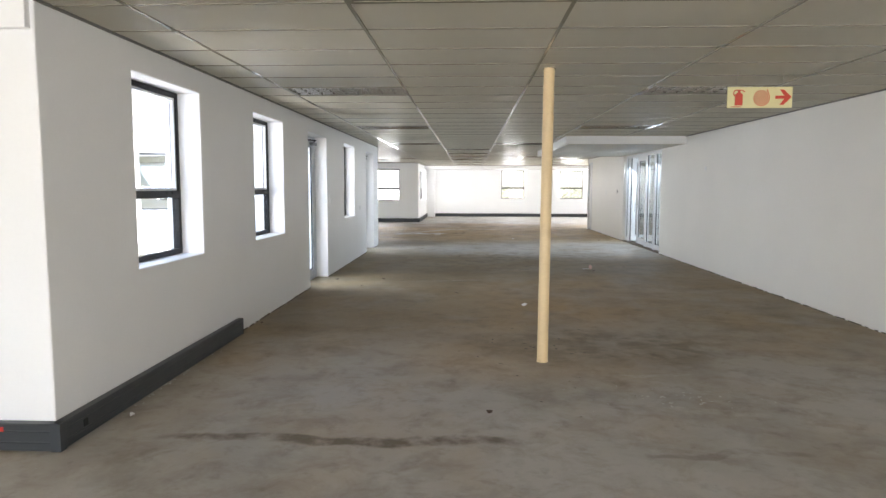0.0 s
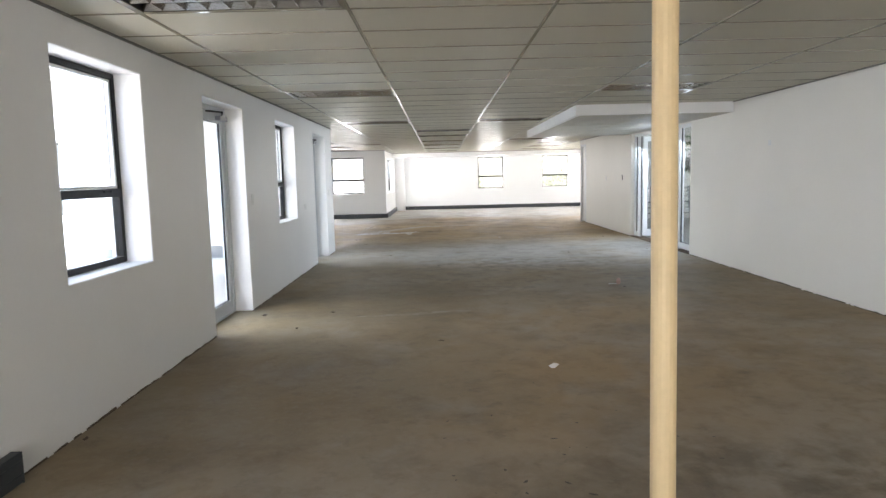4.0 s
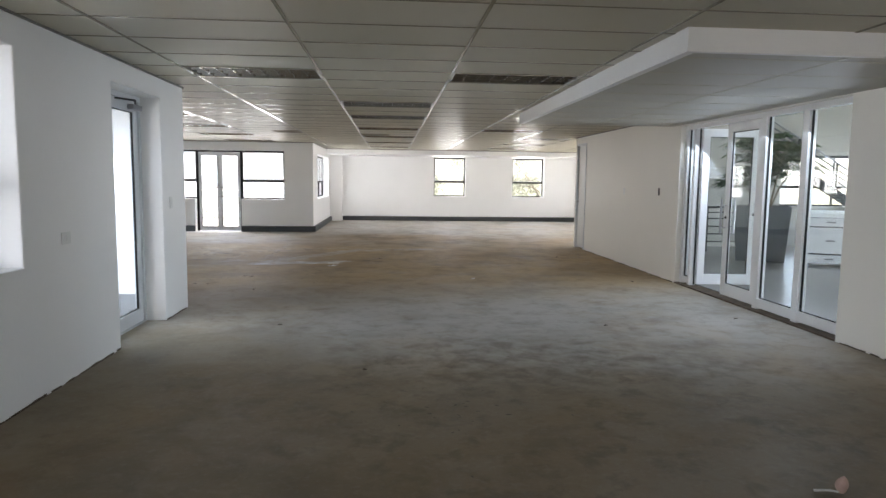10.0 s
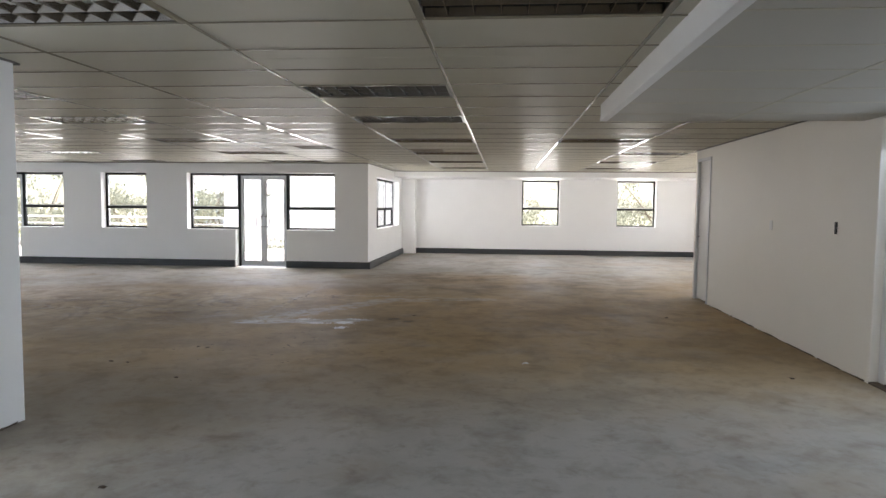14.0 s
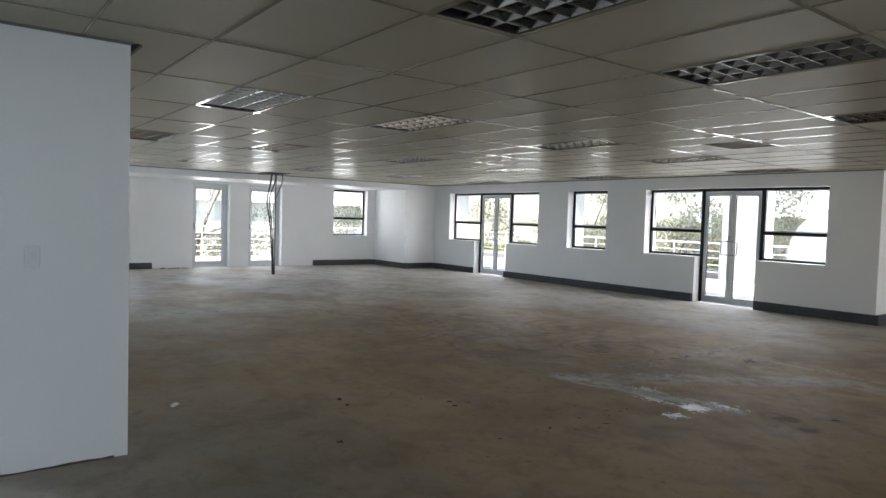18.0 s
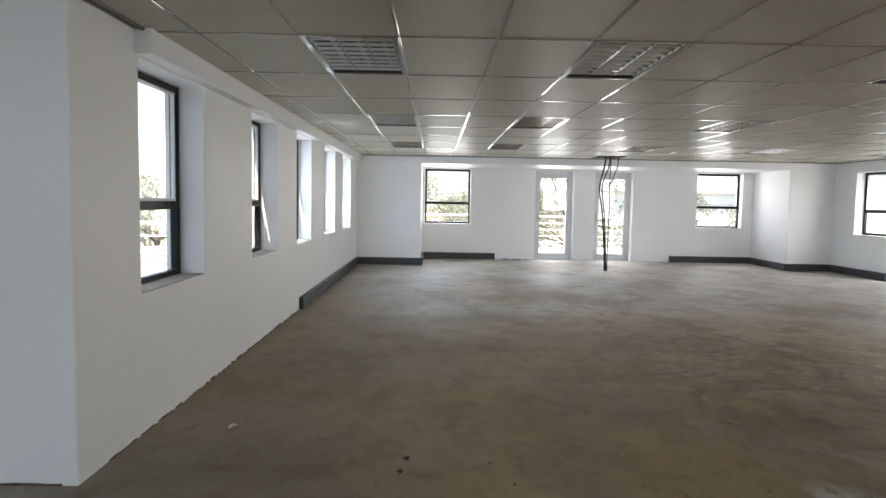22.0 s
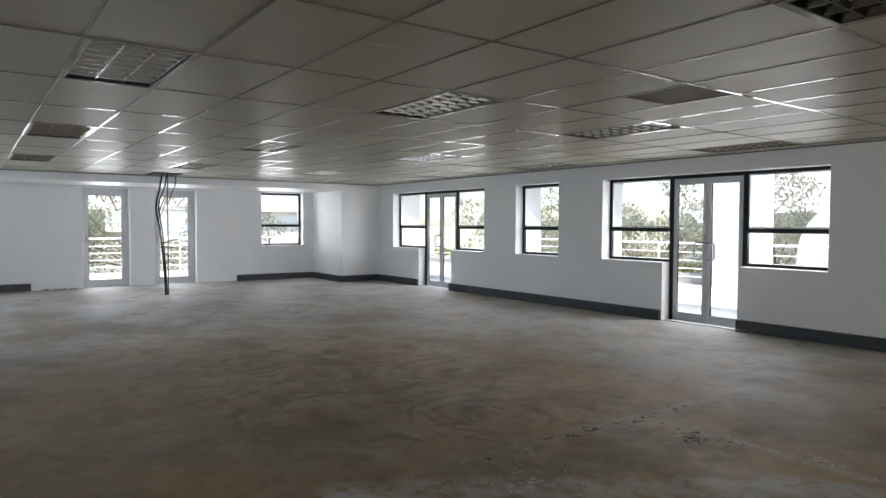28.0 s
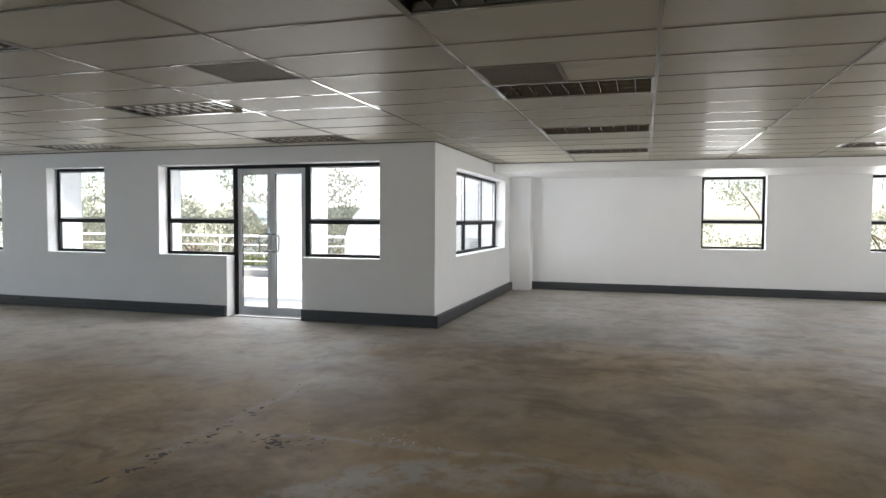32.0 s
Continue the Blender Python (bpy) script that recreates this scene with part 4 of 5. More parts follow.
structure(lobby_leaf(GXP + 0.045, 15.755, -4, 0.80, 0.75), "white glazed lobby door leaf, standing open", "door")


def flush_door(x, y, turn, w, h, name):
    root = new(name)
    part("door_frame", boxes((0, 0.045, -0.012, 0.12, 0, h), (w - 0.045, w, -0.012, 0.12, 0, h), (0.045, w - 0.045, -0.012, 0.12, h - 0.045, h), bevel=0.004), GREY_AL, root, "grey metal door frame")
    part("door_leaf", boxes((0.048, w - 0.048, 0.03, 0.07, 0.02, h - 0.048), bevel=0.003), DOORW, root)
    part("door_handle", tube(bmesh.new(), [(0.11, 0.03, 1.03), (0.11, -0.02, 1.03), (0.22, -0.02, 1.03)], 0.009, 8), CHROME, root)
    place(root, x, y, 0, turn)
    return structure(root, "white flush door in a grey metal frame, closed", "door")


flush_door(XR, 21.40, -90, 0.70, 2.28, "door_store")
flush_door(XR, 4.42, -90, 0.92, 2.06, "door_side")


BLUE, COLD = (0.76, 0.85, 1.0), (0.67, 0.83, 1.0)


def day_x(a, b, z0, z1, y, turn, k, **kw):
    daylight((a + b) / 2, y, (z0 + z1) / 2, turn, b - a, z1 - z0, DAY * k, **kw)


def day_y(a, b, z0, z1, x, turn, k, **kw):
    daylight(x, (a + b) / 2, (z0 + z1) / 2, turn, b - a, z1 - z0, DAY * k, **kw)


for q in (FD, LD):
    day_x(q[0], q[3], SILL, HEAD, YN + T + 0.02, 180, NORTH, tilt=58)
day_x(RW[0], RW[1], SILL, HEAD, YN + T + 0.02, 180, NORTH, tilt=58)
for a, b in WIN_F:
    day_x(a, b, SILL, 2.24, YF + T + 0.02, 180, NORTH)
# light through the added east windows, strongest at the first
for (a, b), k in zip(WIN_E, (2.1, 0.75, 0.4)):
    day_y(a, b, SILL, HEAD, XE + 0.32, 90, EAST * k, tilt=22)
for a, b in WIN_S:
    day_x(a, b, SILL, 2.25, YB - T - 0.02, 0, COURT * (1.4 if a < -7 else 0.1), tint=(0.55, 0.76, 1.0), tilt=55)
for a, b in WIN_C:
    day_y(a, b, SILL, 2.22, XW - T - 0.02, -90, COURT * 0.12, tint=BLUE, tilt=15)
for a, b in DOOR_C:
    day_y(a, b, 0.05, 2.2, XW - T - 0.02, -90, COURT * (0.36 if a < 10 else 0.3), tint=COLD, tilt=42)
for a, b in WIN_L:
    day_y(a, b, SILL, 2.22, XL - T - 0.02, -90, NORTH)
for a, b in DOOR_L:
    day_y(a, b, 0.05, 2.2, XL - T - 0.02, -90, NORTH)
day_y(26.2, 29.6, SILL, 2.15, XB - T - 0.02, -90, NORTH * 0.6)
for a, b in WIN_B:
    day_x(a, b, SILL, HEAD, -6.82, 0, ENTRY * (0.1 if a < -2 else 1.4 if a < 0 else 0.7), tilt=5)
for a, b in WIN_W:
    day_y(a, b, SILL, HEAD, -9.32, -90, ENTRY * 0.3)


# ---- trunking along the walls ----
def trunking(x0, y0, x1, y1, side, ends=(True, True), sockets=()):
    """Charcoal power trunking from one point to another; side is the normal's direction (+1 left of the way)."""
    d = Vector((x1 - x0, y1 - y0, 0))
    length = d.length
    root = new("power_trunking")
    prof = [(0, 0.003), (0.050, 0.003), (0.055, 0.008), (0.055, 0.046), (0.051, 0.049), (0.051, 0.054), (0.055, 0.057), (0.055, 0.108), (0.051, 0.111), (0.051, 0.116), (0.055, 0.119), (0.055, 0.150), (0.048, 0.157), (0, 0.157)]
    bm = bmesh.new()
    r = [[bm.verts.new((x, side * p[0], p[1])) for p in prof] for x in (0, length)]
    for k in range(len(prof) - 1):
        bm.faces.new((r[0][k], r[0][k + 1], r[1][k + 1], r[1][k]))
    part("body", bm, CHAR, root)
    for x, on in ((0, ends[0]), (length, ends[1])):
        if on:
            part("end_cap", boxes((x - 0.004, x + 0.004, min(0, side * 0.058), max(0, side * 0.058), 0.002, 0.160), bevel=0.0015), CHAR, root)
    for s, mat, *size in sockets:
        w, z0, z1 = size or (0.07, 0.112, 0.138)
        part("socket", boxes((s, s + w, min(side * 0.05, side * 0.058), max(side * 0.05, side * 0.058), z0, z1), bevel=0.002), mat, root)
    root.matrix_world = pose(x0, y0, 0, 0, 0, math.degrees(math.atan2(d.y, d.x)))
    return tagged(root, "charcoal plastic power trunking along the foot of the wall", "trunking", group="power trunking")


trunking(XW, YA - 0.055, XW, 4.39, -1, (True, True), [(0.22, BLACK, 0.045, 0.062, 0.106)])
trunking(-8.9, YA, XW + 0.055, YA, -1, (False, True), [(6.33, RED), (6.28, PLATE)])
trunking(-7.57, YB, -13.74, YB, -1, (True, False), [(1.6, BLACK)])
trunking(-13.74, YB, -13.74, 15.84, -1, (False, True))
trunking(-13.685, 15.84, XL, 15.84, -1, (True, False))
trunking(XL, 15.84, XL, 17.66, -1, (False, True))
trunking(XL, 22.05, XL, 24.10, -1, (True, False))
trunking(XL, 24.10, -13.695, 24.10, -1, (False, True))
trunking(-13.75, 24.045, -13.75, YN, -1, (True, False))
trunking(-13.75, YN, -11.88, YN, -1, (False, True))
trunking(-10.60, YN, -5.23, YN, -1, (True, True), [(0.35, BLACK), (1.55, BLACK)])
trunking(-3.99, YN, XB + 0.055, YN, -1, (True, True))
trunking(XB, YN - 0.055, XB, 30.12, -1, (True, True), [(2.0, BLACK)])
trunking(-1.66, YF, XE - 0.01, YF, -1, (True, False))

# ---- things inside ----
post = new("steel_post")
part("shaft", tube(bmesh.new(), [(0.655, 3.50, 0.004), (0.692, 3.66, H - 0.004)], 0.045, 20), CREAM, post)
part("base_ring", tube(bmesh.new(), [(0.655, 3.50, 0.0), (0.655, 3.50, 0.008)], 0.048, 20), CREAM, post)
part("head_collar", tube(bmesh.new(), [(0.691, 3.657, H - 0.014), (0.692, 3.66, H - 0.002)], 0.052, 20), TBAR, post)
tagged(post, "slim cream-painted round steel post, slightly leaning", "post")

# cables hanging from a missing tile
def hanging(path, r=0.013):
    return tube(bmesh.new(), path, r, 7)


def smooth_path(pts, n=6):
    pts = [Vector(p) for p in pts]
    out = []
    for i in range(len(pts) - 1):
        p0, p1, p2, p3 = pts[max(i - 1, 0)], pts[i], pts[i + 1], pts[min(i + 2, len(pts) - 1)]
        for k in range(n):
            t = k / n
            out.append(0.5 * ((2 * p1) + (p2 - p0) * t + (2 * p0 - 5 * p1 + 4 * p2 - p3) * t * t + (3 * p1 - p0 - 3 * p2 + p3) * t ** 3))
    return out + [pts[-1]]


bundle = new("cable_bundle")
cx, cy = -12.98, 19.80
part("cable", hanging(smooth_path([(cx, cy - 0.02, 2.6), (cx, cy - 0.08, 2.2), (cx + 0.02, cy - 0.17, 1.75), (cx + 0.02, cy - 0.10, 1.3), (cx, cy - 0.03, 0.6), (cx, cy, 0.012)]), 0.018), CABLE, bundle)
part("cable", hanging(smooth_path([(cx + 0.05, cy + 0.05, 2.6), (cx + 0.05, cy, 2.2), (cx + 0.04, cy - 0.12, 1.8), (cx + 0.03, cy - 0.05, 1.2), (cx + 0.02, cy, 0.5), (cx + 0.03, cy + 0.02, 0.012)])), CABLE, bundle)
part("cable", hanging(smooth_path([(cx, cy + 0.07, 2.6), (cx, cy + 0.05, 2.0), (cx, cy + 0.055, 1.2), (cx, cy + 0.05, 0.5), (cx, cy + 0.05, 0.012)]), 0.010), CABLE, bundle)
part("cable", hanging(smooth_path([(cx + 0.02, cy + 0.2, 2.6), (cx + 0.03, cy + 0.2, 2.25), (cx + 0.02, cy + 0.12, 2.02), (cx, cy + 0.07, 1.85)]), 0.010), CABLE, bundle)
tagged(bundle, "black cables hanging from a missing ceiling tile to the floor", "cables")
# black plate added across the opening, painting the dark of the void
structure(part("ceiling_opening", boxes((gx(-12) + 0.58, gx(-11) - 0.016, gy(11) + 0.014, gy(12) - 0.014, H - 0.018, H - 0.008), bevel=0.002), DARKVOID), "black plate in place of the dark opening round the cables", "ceiling opening")

# sign hung from the ceiling
sign = new("fire_sign")
SX, SY, SZ, SW, SH = 2.20, 3.80, 2.115, 0.57, 0.18
part("board", boxes((0, SW, 0, 0.006, 0, SH), bevel=0.001), SIGNBG, sign)
bm = bmesh.new()
tube(bm, [(0.100, -0.002, 0.022), (0.100, -0.002, 0.112)], 0.034, 14)
tube(bm, [(0.100, -0.002, 0.112), (0.100, -0.002, 0.132)], 0.034, 14, 0.012)
box(bm, 0.090, 0.110, -0.004, 0.0, 0.132, 0.150)
tube(bm, [(0.152, -0.002, 0.136), (0.128, -0.002, 0.150), (0.070, -0.002, 0.152), (0.055, -0.002, 0.140), (0.052, -0.002, 0.122), (0.064, -0.002, 0.104)], 0.0045, 6)
box(bm, 0.030, 0.118, -0.004, 0.0, 0.008, 0.013)
for v in bm.verts:
    v.co.y = -0.004 if v.co.y < -0.002 else -0.0005
part("extinguisher_symbol", bm, SIGNRED, sign, "red fire extinguisher symbol")
bm = bmesh.new()
spiral = [(0.297 + (0.004 + 0.00262 * a) * math.cos(a - 0.4), -0.002, 0.088 + (0.004 + 0.00262 * a) * math.sin(a - 0.4)) for a in [i * 0.25 for i in range(104)]] + [(0.345, -0.002, 0.158)]
for a, b in zip(spiral, spiral[1:]):
    tube(bm, [a, b], 0.0042, 5)
for v in bm.verts:
    v.co.y = -0.004 if v.co.y < -0.002 else -0.0005
part("hose_symbol", bm, SIGNRED, sign, "red hose reel symbol")
bm = bmesh.new()
arrow = [(0.420, 0.078), (0.498, 0.078), (0.458, 0.026), (0.492, 0.026), (0.562, 0.092), (0.492, 0.156), (0.458, 0.156), (0.498, 0.104), (0.420, 0.104)]
lo, hi = [[bm.verts.new((x, y, z)) for x, z in arrow] for y in (-0.0005, -0.004)]
bm.faces.new(hi)
bm.faces.new(lo)
for k in range(len(arrow)):
    q = (k + 1) % len(arrow)
    bm.faces.new((lo[k], lo[q], hi[q], hi[k]))
part("arrow", bm, SIGNRED, sign, "red arrow")
for x in (0.08, SW - 0.08):
    part("hanger", tube(bmesh.new(), [(x, 0.003, SH), (x, 0.003, H - SZ)], 0.0015, 5), CHROME, sign)
place(sign, SX, SY, SZ, 0)
sign.scale = (0.94, 1.0, 0.97)
tagged(sign, "pale yellow fire equipment sign with red symbols, hung from the ceiling", "sign")


def switch(x, y, z, turn, w=0.075, h=0.12, name="light_switch", label="white light switch plate on the wall", mat=None, rocker=True):
    root = new(name)
    part("plate", boxes((-w / 2, w / 2, -0.009, 0, -h / 2, h / 2), bevel=0.003), mat or PLATE, root)
    if rocker:
        part("rocker", boxes((-0.012, 0.012, -0.014, -0.009, -0.022, 0.022), bevel=0.002), PLATE, root)
    place(root, x, y, z, turn)
    return tagged(root, label, name.replace("_", " "))


switch(XW, 8.78, 1.24, 90)
switch(XW, 11.68, 1.02, 90, 0.12, 0.085, "wall_socket", "white double socket plate on the wall")
switch(XW, 13.92, 1.19, 90, label="white blank switch plate painted over")
switch(XR, 16.82, 1.32, -90, 0.045, 0.115, "card_reader", "narrow black card reader on the wall", BLACK, False)
switch(XR, 18.35, 1.30, -90, 0.075, 0.115, "blank_plate", "white blank plate on the wall", None, False)
switch(XR, 9.9, 1.78, -90, 0.07, 0.07, "wall_sensor", "small round white sensor on the wall", None, False)


def flat_scrap(name, x, y, r, mat, label, category, n=7, lift=0.012):
    bm = bmesh.new()
    c = bm.verts.new((0, 0, lift))
    ring = [bm.verts.new((r * random.uniform(0.5, 1.1) * math.cos(k * math.tau / n), r * random.uniform(0.4, 1.0) * math.sin(k * math.tau / n), random.uniform(0.001, lift))) for k in range(n)]
    under = [bm.verts.new((v.co.x, v.co.y, max(0.0005, v.co.z - 0.002))) for v in ring]
    for k in range(n):
        bm.faces.new((c, ring[k], ring[(k + 1) % n]))
        bm.faces.new((ring[k], under[k], under[(k + 1) % n], ring[(k + 1) % n]))
    ob = part(name, bm, mat)
    place(ob, x, y, 0.0, random.uniform(0, 360))
    return tagged(ob, label, category)

# ---- lobby behind the glazed front ----
LX1, LY1 = 12.0, 21.30
sheet("floor_lobby", XR + 0.2, LX1, 9.5, LY1, -0.2, 0.03, LOBBY, "polished lobby floor tiles, dimmed in colour", "floor")
sheet("floor_threshold", XR, XR + 0.2, GL[0], GL[1], -0.2, 0.018, SCAR, "dark raw threshold under the glazed front", "floor")
wall("wall_lobby_south", "x", 9.5, 9.3, XR + 0.2, LX1, 0, 3.6, mat=LOBBY_WALL_DIM)
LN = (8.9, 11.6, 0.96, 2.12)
wall("wall_lobby_north", "x", LY1, LY1 + 0.25, XE + 0.3, LX1, 0, 3.6, [LN], mat=LOBBY_WALL_DIM)
wall("wall_lobby_store", "x", LY1 - 0.01, LY1 - 0.04, XR + 0.2, XE + 0.3, 0, 3.6, mat=LOBBY_WALL_DIM)
# the first opening is unseen, added to let more light reach the corridor
wall("wall_lobby_east", "y", LX1, LX1 + 0.3, 9.3, LY1 + 0.25, 0, 3.6, [(10.0, 14.4, 0.1, 3.0), (15.2, 20.2, 0.95, 2.4)], mat=LOBBY_WALL_DIM)
wall("wall_lobby_upper", "y", XR + 0.2, XR + 0.02, 9.3, LY1, 2.75, 3.6)
structure(part("ceiling_lobby", boxes((XR + 0.02, LX1 + 0.3, 9.3, LY1 + 0.25, 3.6, 3.8)), WALL), "white lobby ceiling", "ceiling")
# added full-height window out of view, there for its light
window(LX1 + IN, 14.4, -90, 4.4, 2.9, 0.1, lights=4, stay=False)
window(LX1 + IN, 20.2, -90, 5.0, 1.45, 0.95, lights=4, stay=False)
window(LN[0], LY1 + 0.15, 0, LN[1] - LN[0], LN[3] - LN[2], LN[2], lights=4, stay=False)
day_x(LN[0], LN[1], LN[2], LN[3], LY1 + 0.27, 180, LOBBY_DAY, tint=COLD)
day_y(10.0, 14.4, 0.1, 3.0, LX1 + 0.32, 90, LOBBY_DAY * 1.1, tint=COLD, tilt=6)
day_y(15.2, 20.2, 0.95, 2.4, LX1 + 0.32, 90, LOBBY_DAY, tint=COLD, tilt=6)
# extra lamp added inside the glazed front to brighten the corridor floor
day_y(GL[0] + 0.1, GL[1] - 0.1, 1.45, 2.15, XR - 0.28, 90, LOBBY_DAY * 0.4, tint=COLD, tilt=42)


def drawer_unit(x, y, turn):
    root = new("drawer_unit")
    part("body", boxes((-0.375, 0.375, -0.24, 0.28, 0.05, 0.86), bevel=0.006), PLANTER, root, "dark cabinet body")
    top = bmesh.new()
    lo = [top.verts.new(p) for p in ((-0.40, -0.28, 0.86), (0.40, -0.28, 0.86), (0.40, 0.30, 0.86), (-0.40, 0.30, 0.86))]
    hi = [top.verts.new(p) for p in ((-0.37, -0.20, 0.93), (0.37, -0.20, 0.93), (0.37, 0.28, 0.97), (-0.37, 0.28, 0.97))]
    for k in range(4):
        top.faces.new((lo[k], lo[(k + 1) % 4], hi[(k + 1) % 4], hi[k]))
    top.faces.new(lo[::-1])
    top.faces.new(hi)
    part("top", top, WHITE_AL, root)
    for sx in (-0.39, 0.372):
        part("side_panel", boxes((sx, sx + 0.018, -0.26, 0.285, 0.04, 0.858), bevel=0.004), WHITE_AL, root)
    for z0, z1 in ((0.06, 0.205), (0.23, 0.68), (0.705, 0.85)):
        d = part("drawer", boxes((-0.366, 0.366, -0.268, -0.24, z0, z1), bevel=0.006), WHITE_AL, root)
        zc = (z0 + z1) / 2
        part("grip", boxes((-0.07, 0.07, -0.284, -0.268, zc - 0.012, zc + 0.012), bevel=0.004), BAND, d)
    for sx in (-0.33, 0.33):
        for sy in (-0.2, 0.24):
            part("foot", tube(bmesh.new(), [(sx, sy, 0), (sx, sy, 0.05)], 0.025, 10), BLACK, root)
    place(root, x, y, 0.03, turn)
    return tagged(root, "white three-drawer cabinet with dark grooves on short feet", "drawer unit")


drawer_unit(7.78, 17.95, -28)


def bar_balustrade(x0, y0, x1, y1, z0=0.03):
    """Dark steel guard of level bars between two posts."""
    root = new("bar_balustrade")
    d = Vector((x1 - x0, y1 - y0, 0))
    for q in (0.03, 0.5, 0.97):
        part("post", boxes((d.length * q - 0.02, d.length * q + 0.02, -0.02, 0.02, 0, 0.94), bevel=0.003), BLACK, root)
    for z, rad in ((0.22, 0.012), (0.38, 0.012), (0.54, 0.012), (0.70, 0.012), (0.83, 0.012), (0.94, 0.021)):
        part("bar", tube(bmesh.new(), [(0, 0, z), (d.length, 0, z)], rad, 8), BLACK, root)
    root.matrix_world = pose(x0, y0, z0, 0, 0, math.degrees(math.atan2(d.y, d.x)))
    return tagged(root, "black steel balustrade with level bars behind the planter", "balustrade")


bar_balustrade(5.6, 20.1, 7.6, 20.1)


def potted_palm(x, y, seed, pot=PLANTER, tall=1.1, wide=0.36, label="slate planter box holding a white pot with a leafy fan palm"):
    """Square tapered planter, canes and fans of narrow leaflets."""
    random.seed(seed)
    root = new("potted_palm")
    bm = bmesh.new()
    a, b, t = wide * 0.86, wide, 0.03
    ring = lambda h, z: [bm.verts.new((sx * h, sy * h, z)) for sx, sy in ((-1, -1), (1, -1), (1, 1), (-1, 1))]
    rs = [ring(a, 0), ring(b, tall), ring(b - t, tall), ring(b - t, tall - 0.08)]
    for p, q in zip(rs, rs[1:]):
        for k in range(4):
            bm.faces.new((p[k], p[(k + 1) % 4], q[(k + 1) % 4], q[k]))
    bm.faces.new(rs[0][::-1])
    part("planter", bm, pot, root)
    part("soil", boxes((-b + t, b - t, -b + t, b - t, tall - 0.12, tall - 0.07)), SOIL, root)
    for i in range(9):
        an = i * 2.4
        base = Vector((0.12 * math.cos(an), 0.12 * math.sin(an), tall - 0.08))
        tip = base + Vector((0.28 * math.cos(an), 0.28 * math.sin(an), random.uniform(0.5, 1.35)))
        part("cane", tube(bmesh.new(), smooth_path([base, base.lerp(tip, 0.5) + Vector((0, 0, 0.08)), tip]), 0.016, 6, 0.010), STEM, root)
        for f in range(8):
            fa = an + f * 1.2 + random.uniform(-0.3, 0.3)
            st = base.lerp(tip, random.uniform(0.6, 1.0))
            hub = st + Vector((math.cos(fa), math.sin(fa), random.uniform(0.15, 0.5))) * 0.30
            fan = bmesh.new()
            tube(fan, [st, hub], 0.005, 4)
            d = (hub - st).normalized()
            side = d.cross(Vector((0, 0, 1))).normalized()
            for k in range(9):
                g = (k - 4) * 0.30
                w = (d * math.cos(g) + side * math.sin(g)).normalized()
                ln = random.uniform(0.34, 0.48) * (1 - 0.03 * abs(k - 4))
                n = w.cross(Vector((0, 0, 1))).normalized()
                mid, end = hub + w * ln * 0.5 + Vector((0, 0, 0.03)), hub + w * ln - Vector((0, 0, 0.10))
                vs = [fan.verts.new(p) for p in (hub, mid + n * 0.034, end, mid - n * 0.034, mid + Vector((0, 0, 0.008)))]
                fan.faces.new((vs[0], vs[1], vs[4]))
                fan.faces.new((vs[1], vs[2], vs[4]))
                fan.faces.new((vs[2], vs[3], vs[4]))
                fan.faces.new((vs[3], vs[0], vs[4]))
            part("fan_leaf", fan, LEAF, root)
    place(root, x, y, 0.03, seed * 30)
    return tagged(root, label, "potted palm", group="lobby plants")


potted_palm(7.0, 18.75, 2, tall=1.02, wide=0.47, label="large slate-blue planter box holding a leafy fan palm")
rail = new("handrail")
R0, R1 = Vector((8.1, LY1 - 0.14, 2.72)), Vector((11.2, LY1 - 0.14, 0.92))
for dz in (0.0, 0.13, 0.26):
    part("bar", tube(bmesh.new(), [R0 + Vector((0, 0, dz)), R1 + Vector((0, 0, dz))], 0.018, 8), PLANTER, rail)
part("grab_rail", tube(bmesh.new(), [R0 + Vector((0, 0, 0.40)), R1 + Vector((0, 0, 0.40))], 0.024, 10), CHROME, rail, "steel grab rail")
for f in (0.05, 0.35, 0.65, 0.95):
    p = R0.lerp(R1, f)
    part("post", boxes((p.x - 0.02, p.x + 0.02, p.y - 0.02, p.y + 0.02, p.z - 0.3, p.z + 0.40), bevel=0.003), BLACK, rail)
st = bmesh.new()
a0, a1 = R0 + Vector((0, 0, -0.42)), R1 + Vector((0, 0, -0.42))
vs = [[st.verts.new(q + Vector((0, y, dz))) for y, dz in ((-0.03, 0), (0.03, 0), (0.03, 0.24), (-0.03, 0.24))] for q in (a0, a1)]
for k in range(4):
    st.faces.new((vs[0][k], vs[0][(k + 1) % 4], vs[1][(k + 1) % 4], vs[1][k]))
st.faces.new(vs[0][::-1])
st.faces.new(vs[1])
for f in (0.1, 0.5, 0.9):
    p = R0.lerp(R1, f)
    part("bracket", boxes((p.x - 0.03, p.x + 0.03, p.y + 0.03, LY1 - 0.041, p.z - 0.36, p.z - 0.26)), BLACK, rail)
part("stringer", st, BLACK, rail, "dark steel stair stringer")
tagged(rail, "dark steel stair balustrade sloping down along the lobby wall", "handrail")

# ---- covered court west of the corridor ----
CX = -7.0
sheet("ground_court", CX - 6, XW - T, YA + T, YB - T, -3.65, -0.03, PAVE, "pale dusty paving of the court", "pavement")
wall("wall_court_west", "y", CX, CX - 0.25, YA + T, 11.95, -0.03, 3.05, mat=OUTWALL, label="white rendered court wall", round_ends=(11.95,))
structure(part("skirting_court", boxes((CX, CX + 0.02, YA + T, 11.95, -0.03, 0.22)), BAND), "dark grey painted skirting band", "skirting")
sheet("roof_court", -5.5, XW - T, 6.2, YB - T, 2.75, 3.0, OUTWALL, "white soffit over part of the court", "roof")
